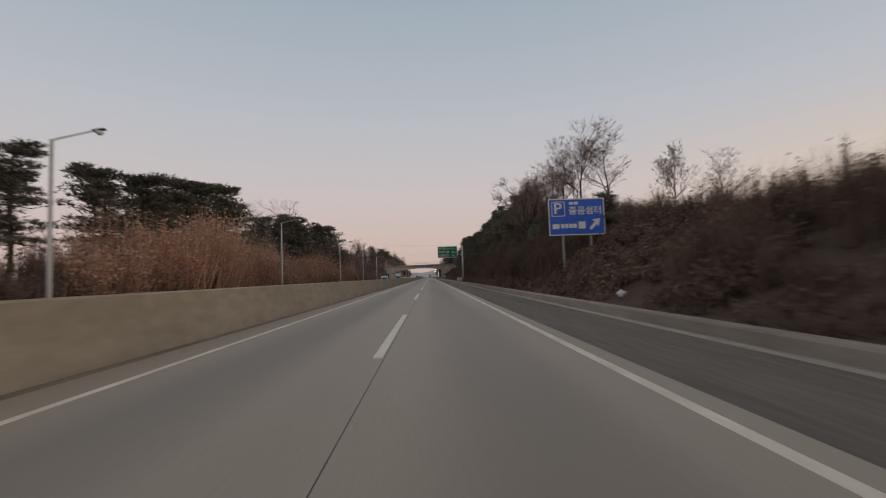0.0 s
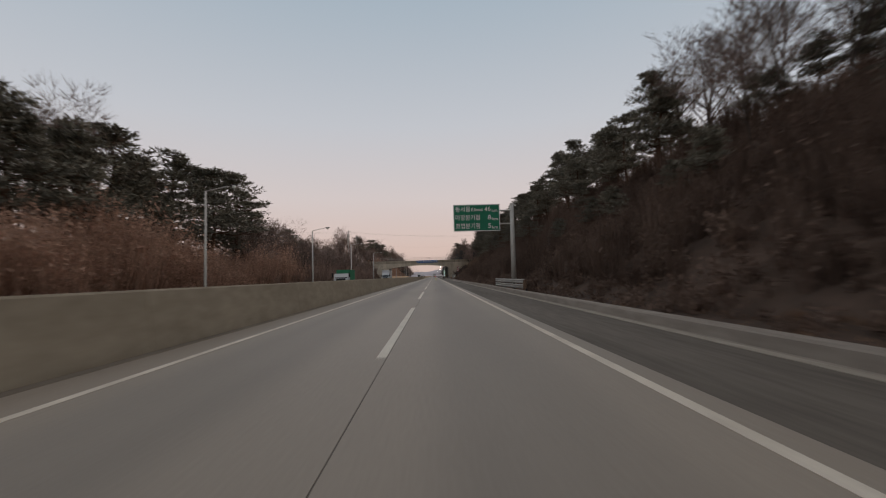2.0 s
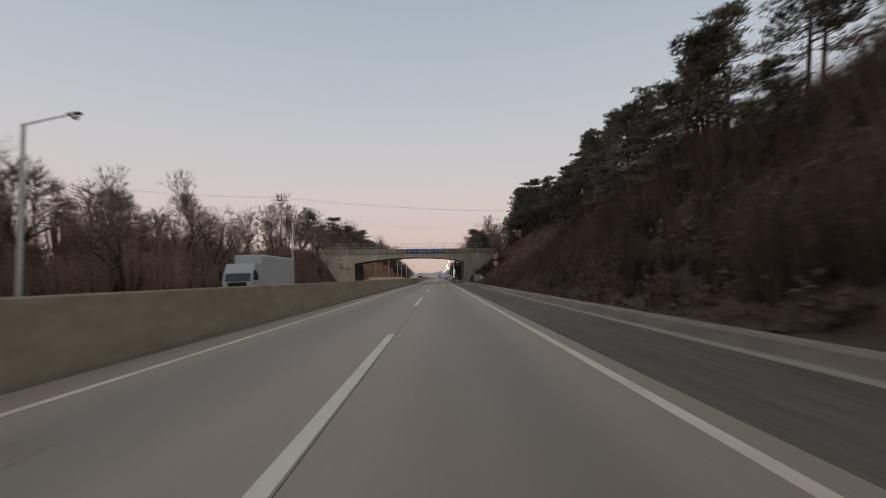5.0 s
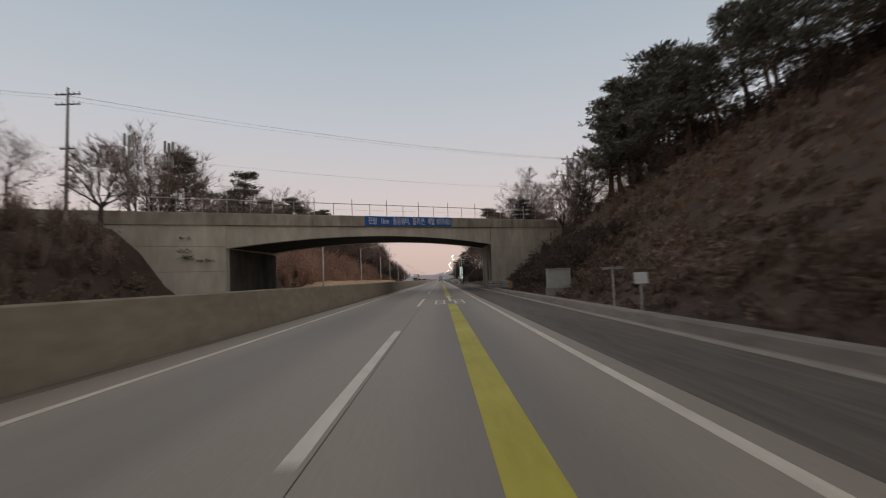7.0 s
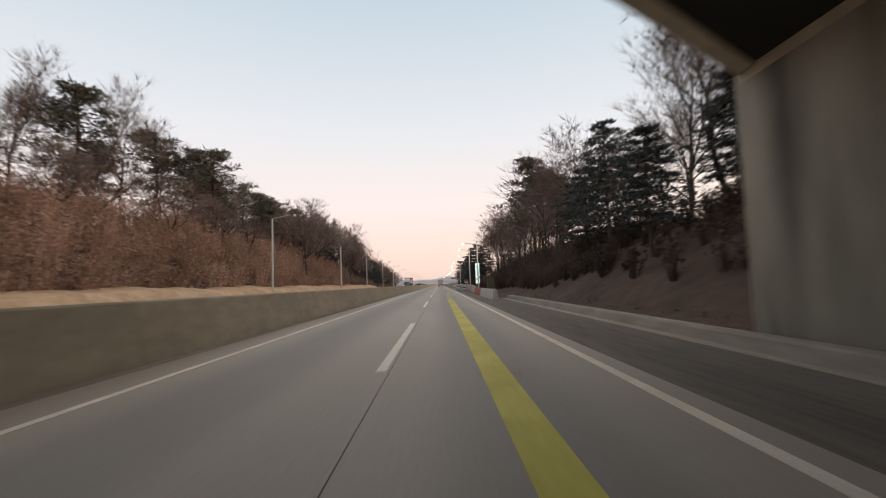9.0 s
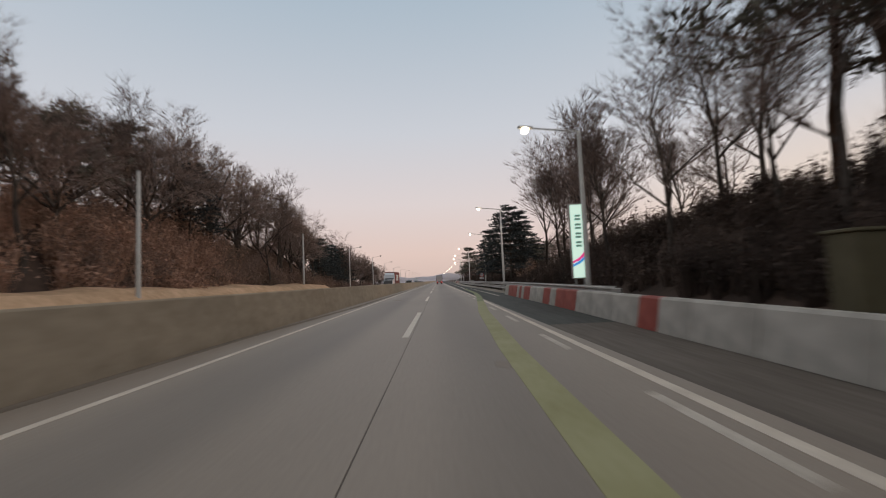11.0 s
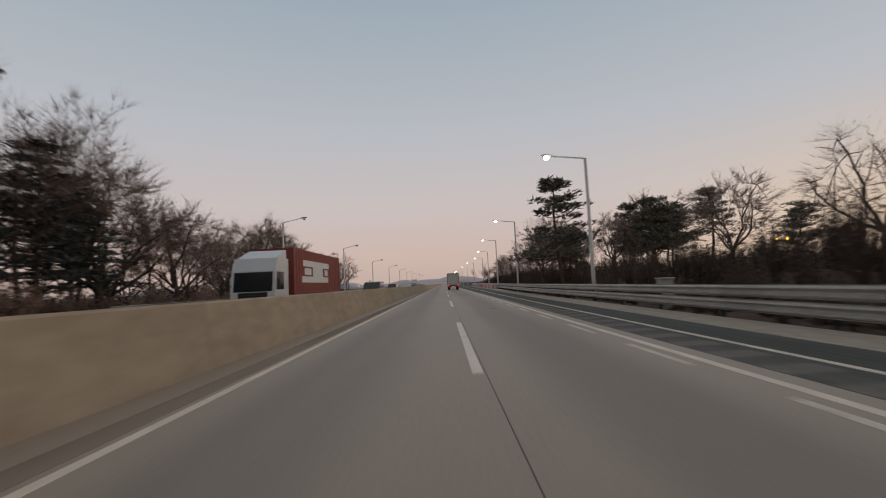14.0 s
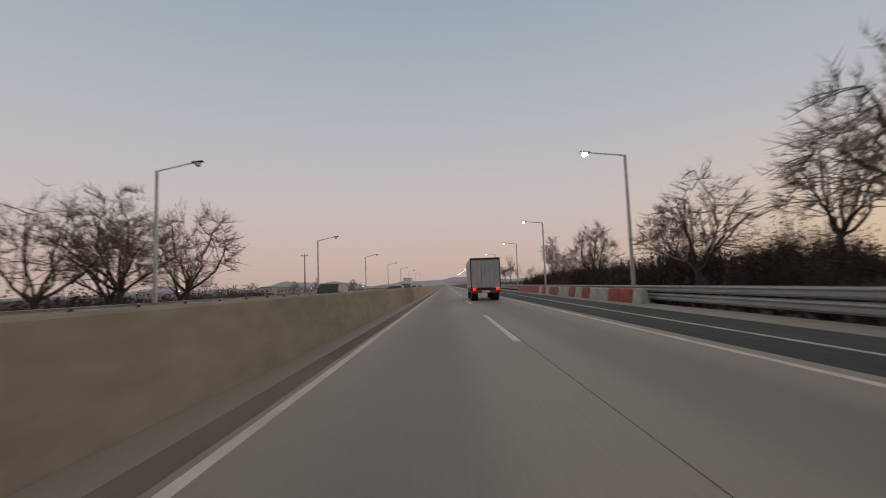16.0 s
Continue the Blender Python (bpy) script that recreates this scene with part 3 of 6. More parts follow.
guard_rail([(8.05, 95.3), (7.85, 101), (7.62, 108.4)], "short galvanised guard rail with a rusty end before the sign post", end=M_RUST)
guard_rail([(8.15, 248.7), (7.75, 253), (7.42, 257.2), (7.36, 262)], "short guard rail with a weathered orange end before the bridge", end=M_ENDCAP)
guard_rail([(6.55, 331.2), (7.35, 345), (8.05, 362), (8.2, 380), (8.05, 411), (8.15, 440), (8.5, 457), (9.3, 475), (9.65, 490), (10.3, 530), (11.1, 580)], "long double galvanised guard rail beside the exit lane", end=M_STEEL)


def road_block(material, length):
    """A water-filled traffic block."""
    b = Build()
    b.prism([(0.0, 0.0), (0.02, 0.10), (0.13, 0.74), (0.17, 0.79), (0.33, 0.79), (0.37, 0.74), (0.48, 0.10), (0.5, 0.0)], 0.012, length - 0.012)
    return b.mesh("traffic_block", material)


def make_blocks():
    plan, y = [], 296.0
    for colour, length, count in (("white", 2.0, 6), ("red", 2.0, 6), ("white", 2.0, 3), ("white", 1.4, 1), ("red", 1.1, 1), ("white", 1.95, 3), ("red", 1.7, 2), ("white", 1.1, 1), ("red", 1.5, 1), ("white", 1.8, 2), ("red", 1.0, 2), ("white", 0.9, 1), ("red", 0.9, 1), ("white", 0.9, 1), ("red", 2.0, 2), ("white", 1.95, 1)):
        for _ in range(count):
            plan.append((colour, length, y))
            y += length
    for k in range(24):
        plan.append(("white" if k in (0, 3, 4, 6, 8, 9, 12, 14) else "red", 1.2 if k == 0 else 2.0, 480.8 + 2.0 * k + (0.8 if k == 0 else 0)))
    for colour, length, y in plan:
        knots = ([296, 306, 318, 323, 337, 352, 356, 480, 490, 530], [5.1, 5.15, 5.38, 5.68, 6.2, 6.4, 6.45, 8.55, 8.75, 9.5])
        x, x2 = np.interp(y, *knots), np.interp(y + length, *knots)
        ob = new("traffic_block", road_block(M_REDPAINT if colour == "red" else M_WHITEBLOCK, length))
        ob.matrix_basis = pose(x, y, 0.0, 0, 0, -math.degrees(math.atan2(x2 - x, length)))
        tagged(ob, "faded red plastic traffic block in a row" if colour == "red" else "dirty white plastic traffic block in a row", "traffic block", "row of traffic blocks")


make_blocks()
guard_rail([(-17.0, 424), (-17.0, 500), (-17.2, 600)], "low white guard rail beyond the opposite lanes", heights=(0.84,))


# ---- bridge ----
def bridge_y(x):
    return 258.6 + 0.605 * (x - 7.5)


def deck_z(x):
    return 7.36 + 0.024 * (x - 7.5)


def soffit_z(x):
    return 5.36 + 0.025 * (x - 7.5) + 1.05 * max(0.0, 1 - ((x + 4.85) / 12.35) ** 2)


def make_bridge():
    root = thing("bridge", "weathered concrete road bridge over the motorway", "bridge", kind="structure")
    BW = 11.8
    xs = [-17.2 + 24.7 * i / 24 for i in range(25)]
    # face beams with an arched slab between them, its underside shade painted in
    for w0 in (0.12, BW - 0.62):
        b = Build()
        b.quad_strip([[(x, bridge_y(x) + w0, soffit_z(x) + 0.02 * w0), (x, bridge_y(x) + w0 + 0.5, soffit_z(x) + 0.02 * w0), (x, bridge_y(x) + w0 + 0.5, deck_z(x) - 0.02), (x, bridge_y(x) + w0, deck_z(x) - 0.02)] for x in xs])
        part("face_beam", b, M_BRIDGE, root)
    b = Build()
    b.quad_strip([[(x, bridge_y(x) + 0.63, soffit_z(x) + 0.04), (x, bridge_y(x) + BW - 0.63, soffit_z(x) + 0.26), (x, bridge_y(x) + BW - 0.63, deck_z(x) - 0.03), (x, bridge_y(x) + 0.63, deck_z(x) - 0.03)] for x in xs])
    part("arched_slab", b, M_SOFFIT, root, "arched underside, its shade painted near-black")
    b = Build()
    ex = [-34.0] + xs + [20.0]
    b.quad_strip([[(x, bridge_y(x) - 0.1, deck_z(x)), (x, bridge_y(x) + BW + 0.1, deck_z(x)), (x, bridge_y(x) + BW + 0.1, deck_z(x) + 0.3), (x, bridge_y(x) - 0.1, deck_z(x) + 0.3)] for x in ex])
    # deck edge takes the darker parapet tone in place of its overhang's shadow
    part("deck", b, M_PARAPET, root)
    for w in (-0.1, BW - 0.15):
        b = Build()
        b.quad_strip([[(x, bridge_y(x) + w + 0.02, deck_z(x) + 0.28), (x, bridge_y(x) + w + 0.27, deck_z(x) + 0.28), (x, bridge_y(x) + w + 0.25, deck_z(x) + 1.03), (x, bridge_y(x) + w + 0.22, deck_z(x) + 1.08), (x, bridge_y(x) + w + 0.07, deck_z(x) + 1.08), (x, bridge_y(x) + w + 0.04, deck_z(x) + 1.03)] for x in ex])
        part("parapet", b, M_PARAPET, root)
    # abutments: the wall beside the road, with pour joints, and wing walls
    for side, xa, xb in (("left", -17.2, -31.0), ("right", 7.5, 19.5)):
        for lo, hi, inset in ((-0.3, 2.78, 0.0), (2.8, 4.9, 0.012), (4.92, 99, 0.024)):
            b = Build()
            s = 1 if xb > xa else -1
            top = [min(hi, deck_z(x) - 0.01) for x in (xa, xb)]
            x0 = xa + s * inset
            f = inset + 0.02
            rings = [[(x, bridge_y(x) + f, lo), (x, bridge_y(x) + BW - f, lo), (x, bridge_y(x) + BW - f, t), (x, bridge_y(x) + f, t)] for x, t in zip((x0, xb), top)]
            b.quad_strip(rings)
            part("abutment_wall", b, M_BRIDGE, root)
    # thin sheet that darkens the left inner wall in place of the bridge's shade
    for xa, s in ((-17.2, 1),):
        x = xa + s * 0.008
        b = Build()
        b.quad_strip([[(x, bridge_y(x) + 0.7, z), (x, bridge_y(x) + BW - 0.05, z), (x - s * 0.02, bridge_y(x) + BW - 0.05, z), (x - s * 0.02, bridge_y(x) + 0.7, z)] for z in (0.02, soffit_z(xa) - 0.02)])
        part("sooty_face", b, M_WALLSHADE, root, "inner wall painted dark for the bridge's shade")
    # right inner wall: streaks are stains, the darker overall tone paints its shade
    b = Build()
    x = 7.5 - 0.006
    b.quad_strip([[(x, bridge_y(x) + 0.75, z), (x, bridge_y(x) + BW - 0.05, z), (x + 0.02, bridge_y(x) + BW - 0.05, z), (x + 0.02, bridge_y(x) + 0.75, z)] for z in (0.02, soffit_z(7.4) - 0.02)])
    part("stained_face", b, M_WALL, root, "inner wall with dark water stains, darkened for its shade")
    # fence on the parapet
    b1, b2 = Build(), Build()
    b1.box(-0.025, 0.025, -0.025, 0.025, 0, 1.25)
    b2.box(-0.03, 0.03, -0.03, 0.03, 0, 1.72)
    short, tall = b1.mesh("fence_post", M_STEEL), b2.mesh("fence_post", M_STEEL)
    for w in (0.1, BW - 0.02):
        fence = thing("bridge_fence", "thin grey metal fence on the bridge parapet", "fence")
        for k in range(24):
            x = -25.28 + 1.628 * k
            ob = part("fence_post", tall if k % 2 else short, None, fence)
            ob.matrix_basis = pose(x, bridge_y(x) + w - 0.03, deck_z(x) + 1.06)
        for h, r in ((0.6, 0.009), (1.2, 0.034)):
            b = Build()
            b.tube((-25.3, bridge_y(-25.3) + w - 0.03, deck_z(-25.3) + 1.06 + h), (12.2, bridge_y(12.2) + w - 0.03, deck_z(12.2) + 1.06 + h), r, sides=6)
            part("fence_rail", b, M_STEEL, fence)
    # banner on the parapet
    ban = thing("banner", "blue cloth banner with white lettering on the bridge parapet", "banner")
    b = Build()
    n = 20
    rows = []
    for i in range(n + 1):
        x = -6.2 + 8.95 * i / n
        d = 0.16 + 0.02 * math.sin(i * 1.7)
        rows.append([(x, bridge_y(x) - d, deck_z(x) + 0.06 + 0.02 * math.sin(i * 0.9)), (x, bridge_y(x) - d + 0.02, deck_z(x) + 0.06), (x, bridge_y(x) - d + 0.02, deck_z(x) + 1.04), (x, bridge_y(x) - d, deck_z(x) + 1.04 + 0.015 * math.sin(i * 1.1))])
    b.quad_strip(rows)
    part("cloth", b, M_BANNER, ban)
    a = math.degrees(math.atan(0.605))
    for word, x, wide in (("전방", -5.85, 0.95), ("1km", -4.62, 0.85), ("졸음쉼터,", -3.5, 2.0), ("졸리면", -1.5, 1.45), ("제발", 0.1, 0.9), ("쉬어가세요!", 1.05, 1.85)):
        lettering("lettering", word, 0.82, M_WHITE, ban, (x, bridge_y(x) - 0.2, deck_z(x) + 0.52), (90, -1.4, a), width=wide, label="white lettering")


make_bridge()


# ---- signs ----
def sign_frame(b, w, h, t=0.05, e=0.06):
    b.box(-w / 2, w / 2, 0, t, 0, e)
    b.box(-w / 2, w / 2, 0, t, h - e, h)
    b.box(-w / 2, -w / 2 + e, 0, t, e, h - e)
    b.box(w / 2 - e, w / 2, 0, t, e, h - e)


def make_green_sign():
    root = thing("direction_sign", "green motorway distance sign with white lettering on a tall post", "road sign", (9.35, 103.7, 0))
    b = Build()
    b.pipe([(-0.62, 0.2, -0.2), (-0.62, 0.2, 4.5), (-0.62, 0.2, 8.3)], [0.25, 0.22, 0.19], 14)
    part("post", b, M_POLE, root, smooth=True)
    b = Build()
    b.box(-1.07, -0.17, -0.25, 0.65, -0.2, 0.06, 0.03)
    part("base_plate", b, M_GUTTER, root)
    for z in (6.3, 7.6):
        b = Build()
        b.tube((-0.62, 0.1, z), (-6.2, 0.02, z), 0.07, 0.06, 8)
        part("arm", b, M_POLE, root)
    b = Build()
    b.box(-6.35, -1.85, -0.13, -0.09, 5.6, 8.2)
    part("panel", b, M_GREEN, root)
    b = Build()
    sign_frame(b, 4.5, 2.6, 0.05, 0.07)
    ob = part("border", b, M_WHITE, root, "white edge")
    ob.matrix_basis = pose(-4.1, -0.142, 5.6)
    for z, word, wide, num, nw in ((7.72, "동서울", 1.45, "46", 0.62), (6.9, "마장분기점", 2.35, "8", 0.30), (6.08, "호법분기점", 2.35, "5", 0.30)):
        lettering("lettering", word, 0.58, M_WHITE, root, (-6.15, -0.145, z), width=wide, label="white lettering")
        lettering("lettering", num, 0.62, M_WHITE, root, (-2.72 - nw, -0.145, z), width=nw, label="white numeral")
        lettering("lettering", "km", 0.4, M_WHITE, root, (-2.62, -0.145, z - 0.14), width=0.55, label="white lettering")
    lettering("lettering", "E.Seoul", 0.42, M_WHITE, root, (-4.6, -0.145, 7.68), width=1.1, label="white lettering")


make_green_sign()


def make_blue_sign():
    root = thing("rest_area_sign", "blue rest-area sign with a white arrow on two posts", "road sign", (11.5, 31.7, 0))
    ground = float(terrain(11.5, 31.7))
    for x in (-1.0, 1.0):
        b = Build()
        b.tube((x, 0.08, ground - 0.3), (x, 0.08, 6.3), 0.09, sides=10, caps=True)
        part("post", b, M_CPOLE, root)
    b = Build()
    b.box(-2.0, 2.0, -0.05, -0.01, 3.95, 6.55)
    part("panel", b, M_BLUE, root)
    b = Build()
    sign_frame(b, 4.0, 2.6, 0.05, 0.07)
    part("border", b, M_WHITE, root, "white edge").matrix_basis = pose(0, -0.062, 3.95)
    b = Build()
    sign_frame(b, 0.95, 1.05, 0.01, 0.05)
    part("letter_box", b, M_WHITE, root).matrix_basis = pose(-1.3, -0.066, 5.3)
    lettering("lettering", "P", 1.1, M_WHITE, root, (-1.58, -0.066, 5.82), width=0.55, label="white letter")
    lettering("lettering", "졸음쉼터", 0.62, M_WHITE, root, (-0.55, -0.066, 5.65), width=2.3, label="white lettering")
    for x, w, z, h in ((-0.5, 0.28, 6.12, 0.2), (-0.15, 0.28, 6.12, 0.2), (-1.75, 0.5, 4.42, 0.34), (-1.15, 0.24, 4.46, 0.3), (-0.86, 0.24, 4.46, 0.3), (-0.57, 0.24, 4.46, 0.3), (-0.28, 0.24, 4.46, 0.3), (0.1, 0.5, 4.4, 0.5)):
        b = Build()
        b.box(x, x + w, -0.066, -0.055, z, z + h)
        part("lettering_bar", b, M_WHITE, root)
    b = Build()
    d = [(0.85, 4.42), (1.0, 4.28), (1.42, 4.70), (1.52, 4.52), (1.68, 5.12), (1.08, 5.02), (1.27, 4.86)]
    b.prism(d, -0.066, -0.055)
    part("arrow", b, M_WHITE, root, "white slanting arrow")


make_blue_sign()


def round_sign(at, discs, label, plate=None, top=None):
    root = thing("speed_sign", label, "road sign", at)
    b = Build()
    b.tube((0, 0.06, -0.3), (0, 0.06, top or discs[0][0] + 0.4), 0.045, sides=8, caps=True)
    part("post", b, M_CPOLE, root)
    for z, r in discs:
        b = Build()
        b.lathe((0, 0, z), (0, 1, 0), [(-0.012, r), (0.012, r)], 24)
        part("disc", b, M_RED, root, "red rim")
        b = Build()
        b.lathe((0, 0, z), (0, 1, 0), [(-0.02, r * 0.74), (-0.013, r * 0.74)], 24)
        part("face", b, M_WHITE, root, "white face")
        b = Build()
        for x in (-0.45, -0.1, 0.25):
            b.box(x * r, x * r + 0.24 * r, -0.026, -0.021, z - 0.28 * r, z + 0.28 * r)
        part("numeral_bar", b, M_DARK, root)
    if plate:
        b = Build()
        b.box(-plate[1] / 2, plate[1] / 2, -0.02, 0.0, plate[0] - plate[2] / 2, plate[0] + plate[2] / 2, 0.01)
        part("plate", b, M_WHITE, root)


round_sign((8.9, 206.5, 0.1), [(3.85, 0.36), (2.97, 0.36)], "two round red-rimmed speed signs on one post")
round_sign((9.3, 402.5, 0.0), [(2.15, 0.42)], "round red-rimmed sign with a white plate below", plate=(1.55, 0.8, 0.3))


def make_lit_panel():
    root = thing("lit_sign_panel", "tall lit rest-area panel, pale green with a magenta and blue stripe", "lit sign", (7.6, 338.0, 0))
    b = Build()
    b.box(-0.36, 0.36, 0.0, 0.24, 1.18, 4.74, 0.03)
    part("case", b, M_STEEL, root)
    b = Build()
    b.box(-0.33, 0.33, -0.012, -0.002, 1.24, 4.68)
    part("face", b, M_PANEL, root, "glowing pale green face")
    for x in (-0.2, 0.2):
        b = Build()
        b.box(x - 0.05, x + 0.05, 0.06, 0.16, -0.2, 1.2)
        part("leg", b, M_STEEL, root)
    for dz, m, nm in ((0.0, M_MAG, "upper_stripe"), (-0.16, M_CYAN, "lower_stripe")):
        b = Build()
        b.prism([(-0.33, 1.92 + dz), (0.0, 2.06 + dz), (0.33, 2.34 + dz), (0.33, 2.56 + dz * 0.6 if dz == 0 else 2.5 + dz), (0.0, 2.2 + dz), (-0.33, 2.02 + dz)], -0.02, -0.014)
        part(nm, b, m, root)
    b = Build()
    for k in range(4):
        z = 3.95 - 0.42 * k
        b.box(-0.14, 0.14, -0.02, -0.014, z, z + 0.10)
        b.box(-0.14, 0.14, -0.02, -0.014, z + 0.16, z + 0.26)
    part("lettering_bars", b, M_GREYTXT, root)


make_lit_panel()


def cabinet(name, at, w, d, h, material, label, legs=0.0):
    root = thing(name, label, "cabinet", at)
    b = Build()
    b.box(-w / 2, w / 2, -d / 2, d / 2, legs, h, 0.03)
    part("body", b, material, root)
    b = Build()
    b.box(-w / 2 - 0.05, w / 2 + 0.05, -d / 2 - 0.05, d / 2 + 0.05, h, h + 0.06, 0.02)
    part("lid", b, material, root)
    b = Build()
    b.box(-w / 2 - 0.06, w / 2 + 0.06, -d / 2 - 0.06, d / 2 + 0.06, -0.3, legs, 0.02)
    part("plinth", b, M_KERB, root)
    b = Build()
    b.box(-w / 2 + 0.06, w / 2 - 0.06, -d / 2 - 0.012, -d / 2 - 0.002, legs + 0.08, h - 0.08)
    part("door", b, material, root)


cabinet("roadside_cabinet", (8.72, 233.3, 0.1), 1.42, 0.6, 1.6, M_CREAM, "pale cream metal cabinet on a plinth at the slope foot", 0.45)
cabinet("roadside_cabinet", (8.25, 324.6, 0.0), 1.0, 0.6, 1.9, M_OLIVE, "olive-brown metal cabinet behind the traffic blocks", 0.5)
cabinet("roadside_cabinet", (8.9, 420.5, 0.0), 0.55, 0.4, 1.15, M_CREAM, "small pale cabinet behind the guard rail", 0.3)


def marker(at, w, h, z, material, label):
    root = thing("roadside_marker", label, "marker", at)
    b = Build()
    b.tube((0, 0.03, -0.3), (0, 0.03, z + 0.05), 0.035, sides=8, caps=True)
    part("post", b, M_POLE, root)
    b = Build()
    b.box(-w / 2, w / 2, -0.08, 0.02, z, z + h, 0.01)
    part("plate", b, material, root)


marker((7.95, 222.3, 0.0), 0.8, 0.1, 1.5, M_CPOLE, "small grey marker with a flat top on a post")
marker((8.3, 220.7, 0.0), 0.46, 0.4, 0.95, M_WHITE, "small white box on a post at the slope foot")


# ---- lamps and poles ----
def street_lamp(at, height, reach, side, lit, label, group):
    """A tapered pole with a straight arm rising towards the road; side: +1 arm to the right."""
    root = thing("street_lamp", label, "street lamp", at, group=group)
    b = Build()
    b.pipe([(0, 0, -0.3), (0, 0, 0.5), (0, 0, height)], [0.14, 0.13, 0.085], 10)
    part("pole", b, M_POLE, root, smooth=True)
    b = Build()
    b.box(-0.2, 0.2, -0.2, 0.2, -0.3, 0.04, 0.02)
    part("base", b, M_GUTTER, root)
    rise = 0.4 if not lit else 0.22
    b = Build()
    b.pipe([(0, 0, height - 0.12), (side * 0.12, 0, height), (side * (reach - 0.5), 0, height + rise)], [0.05, 0.045, 0.035], 8)
    part("arm", b, M_POLE, root)
    b = Build()
    x0, z0 = side * (reach - 0.55), height + rise
    rings = []
    for u, w, h in ((0, 0.05, 0.05), (0.1, 0.12, 0.07), (0.45, 0.15, 0.08), (0.68, 0.12, 0.06), (0.74, 0.03, 0.03)):
        x, z = x0 + side * u, z0 + 0.1 * u
        rings.append([(x, -w, z - 0.02), (x, w, z - 0.02), (x, w * 0.6, z + h), (x, -w * 0.6, z + h)])
    b.quad_strip(rings)
    part("head", b, M_POLE if lit else M_DARK, root)
    b = Build()
    b.lathe((x0 + side * 0.4, 0, z0 + 0.0), (0, 0, -1), [(0.0, 0.15), (0.06, 0.18), (0.13, 0.17), (0.20, 0.12), (0.24, 0.03)], 24)
    part("lens", b, M_LAMP if lit else M_WHITE, root, "glowing warm white lens" if lit else "")
    return root


LEFT_LAMPS = [-12, 24.2, 60.6, 99.4, 133.5, 167.5, 207, 310.5, 417, 452.6, 483.8, 517, 552, 588, 624, 660, 700, 745]
first = None
for y in LEFT_LAMPS:
    x = -18.6 if not 260 < y < 350 else -17.3
    if first is None:
        first = street_lamp((x, y, 0), 9.25, 2.6, 1, False, "unlit grey street lamp with one arm beyond the opposite lanes", "unlit street lamps")
    else:
        copy_thing(first, pose(x, y, -0.5 if 470 < y < 500 else -1.4 if y > 500 else 0))


def bare_post(at, height):
    """A tapered lamp post whose arm is gone, with its cap and base."""
    root = thing("lamp_post", "plain grey lamp post without an arm on the earth bank", "post", at, group="posts without arms")
    b = Build()
    b.pipe([(0, 0, -0.3), (0, 0, 0.5), (0, 0, height)], [0.16, 0.15, 0.105], 12)
    part("pole", b, M_POLE, root, smooth=True)
    b = Build()
    b.lathe((0, 0, height - 0.02), (0, 0, 1), [(0, 0.12), (0.06, 0.12), (0.1, 0.05)], 12)
    part("cap", b, M_CPOLE, root)
    b = Build()
    b.box(-0.22, 0.22, -0.22, 0.22, -0.3, 0.06, 0.02)
    part("base", b, M_GUTTER, root)
    b = Build()
    b.box(-0.075, 0.075, -0.165, -0.13, 0.7, 1.1, 0.01)
    part("hatch", b, M_CPOLE, root)
    return root


post = bare_post((-16.9, 274.6, 0), 8.9)
for x, y, z in ((-17.2, 344.4, 0.0), (-18.6, 382.6, 0.2)):
    copy_thing(post, pose(x, y, z))
RIGHT_LAMPS = [(7.6, 337.0), (8.3, 367.3), (9.7, 399.5), (8.95, 429.6), (9.1, 459.1), (9.65, 484.9), (11.1, 515.5), (12.4, 546), (11.6, 577), (11.4, 622), (11.2, 668), (11.0, 700), (10.8, 722), (10.6, 746), (10.4, 772), (10.2, 800), (10.0, 830), (9.8, 862)]
first = None
for x, y in RIGHT_LAMPS:
    if first is None:
        first = street_lamp((x, y, -1.05), 8.95, 2.6, -1, True, "lit street lamp with one arm over the exit lane", "lit street lamps")
    else:
        copy_thing(first, pose(x, y, 0.2 if y < 380 else 0.6 if y < 401 else 0.0))


def utility_pole(at, height, arms, label, boxes=False):
    root = thing("utility_pole", label, "utility pole", at)
    b = Build()
    b.pipe([(0, 0, -0.5), (0, 0, height)], [0.19, 0.11], 10)
    part("pole", b, M_CPOLE, root, smooth=True)
    for z, w in arms:
        b = Build()
        b.box(-w, w, -0.06, 0.06, z - 0.05, z + 0.05)
        part("cross_arm", b, M_DARK, root)
        for k in (-1, -0.5, 0.5, 1):
            b = Build()
            b.lathe((k * (w - 0.08), 0, z + 0.05), (0, 0, 1), [(0, 0.04), (0.06, 0.08), (0.1, 0.04), (0.16, 0.07), (0.22, 0.03)], 8)
            part("insulator", b, M_WHITE, root)
    if boxes:
        for k in range(3):
            a = k * 2.1
            for z in (height - 0.6, height - 2.6):
                b = Build()
                b.box(-0.16, 0.16, -0.09, 0.09, -0.75, 0.75, 0.02)
                ob = part("antenna_panel", b, M_CPOLE, root)
                ob.matrix_basis = pose(0.5 * math.cos(a), 0.5 * math.sin(a), z, 0, 0, math.degrees(a) + 90)
                b = Build()
                b.tube((0, 0, z), (0.5 * math.cos(a), 0.5 * math.sin(a), z), 0.03, sides=5)
                part("bracket", b, M_DARK, root)
    return root


def g(x, y):
    return float(terrain(x, y))


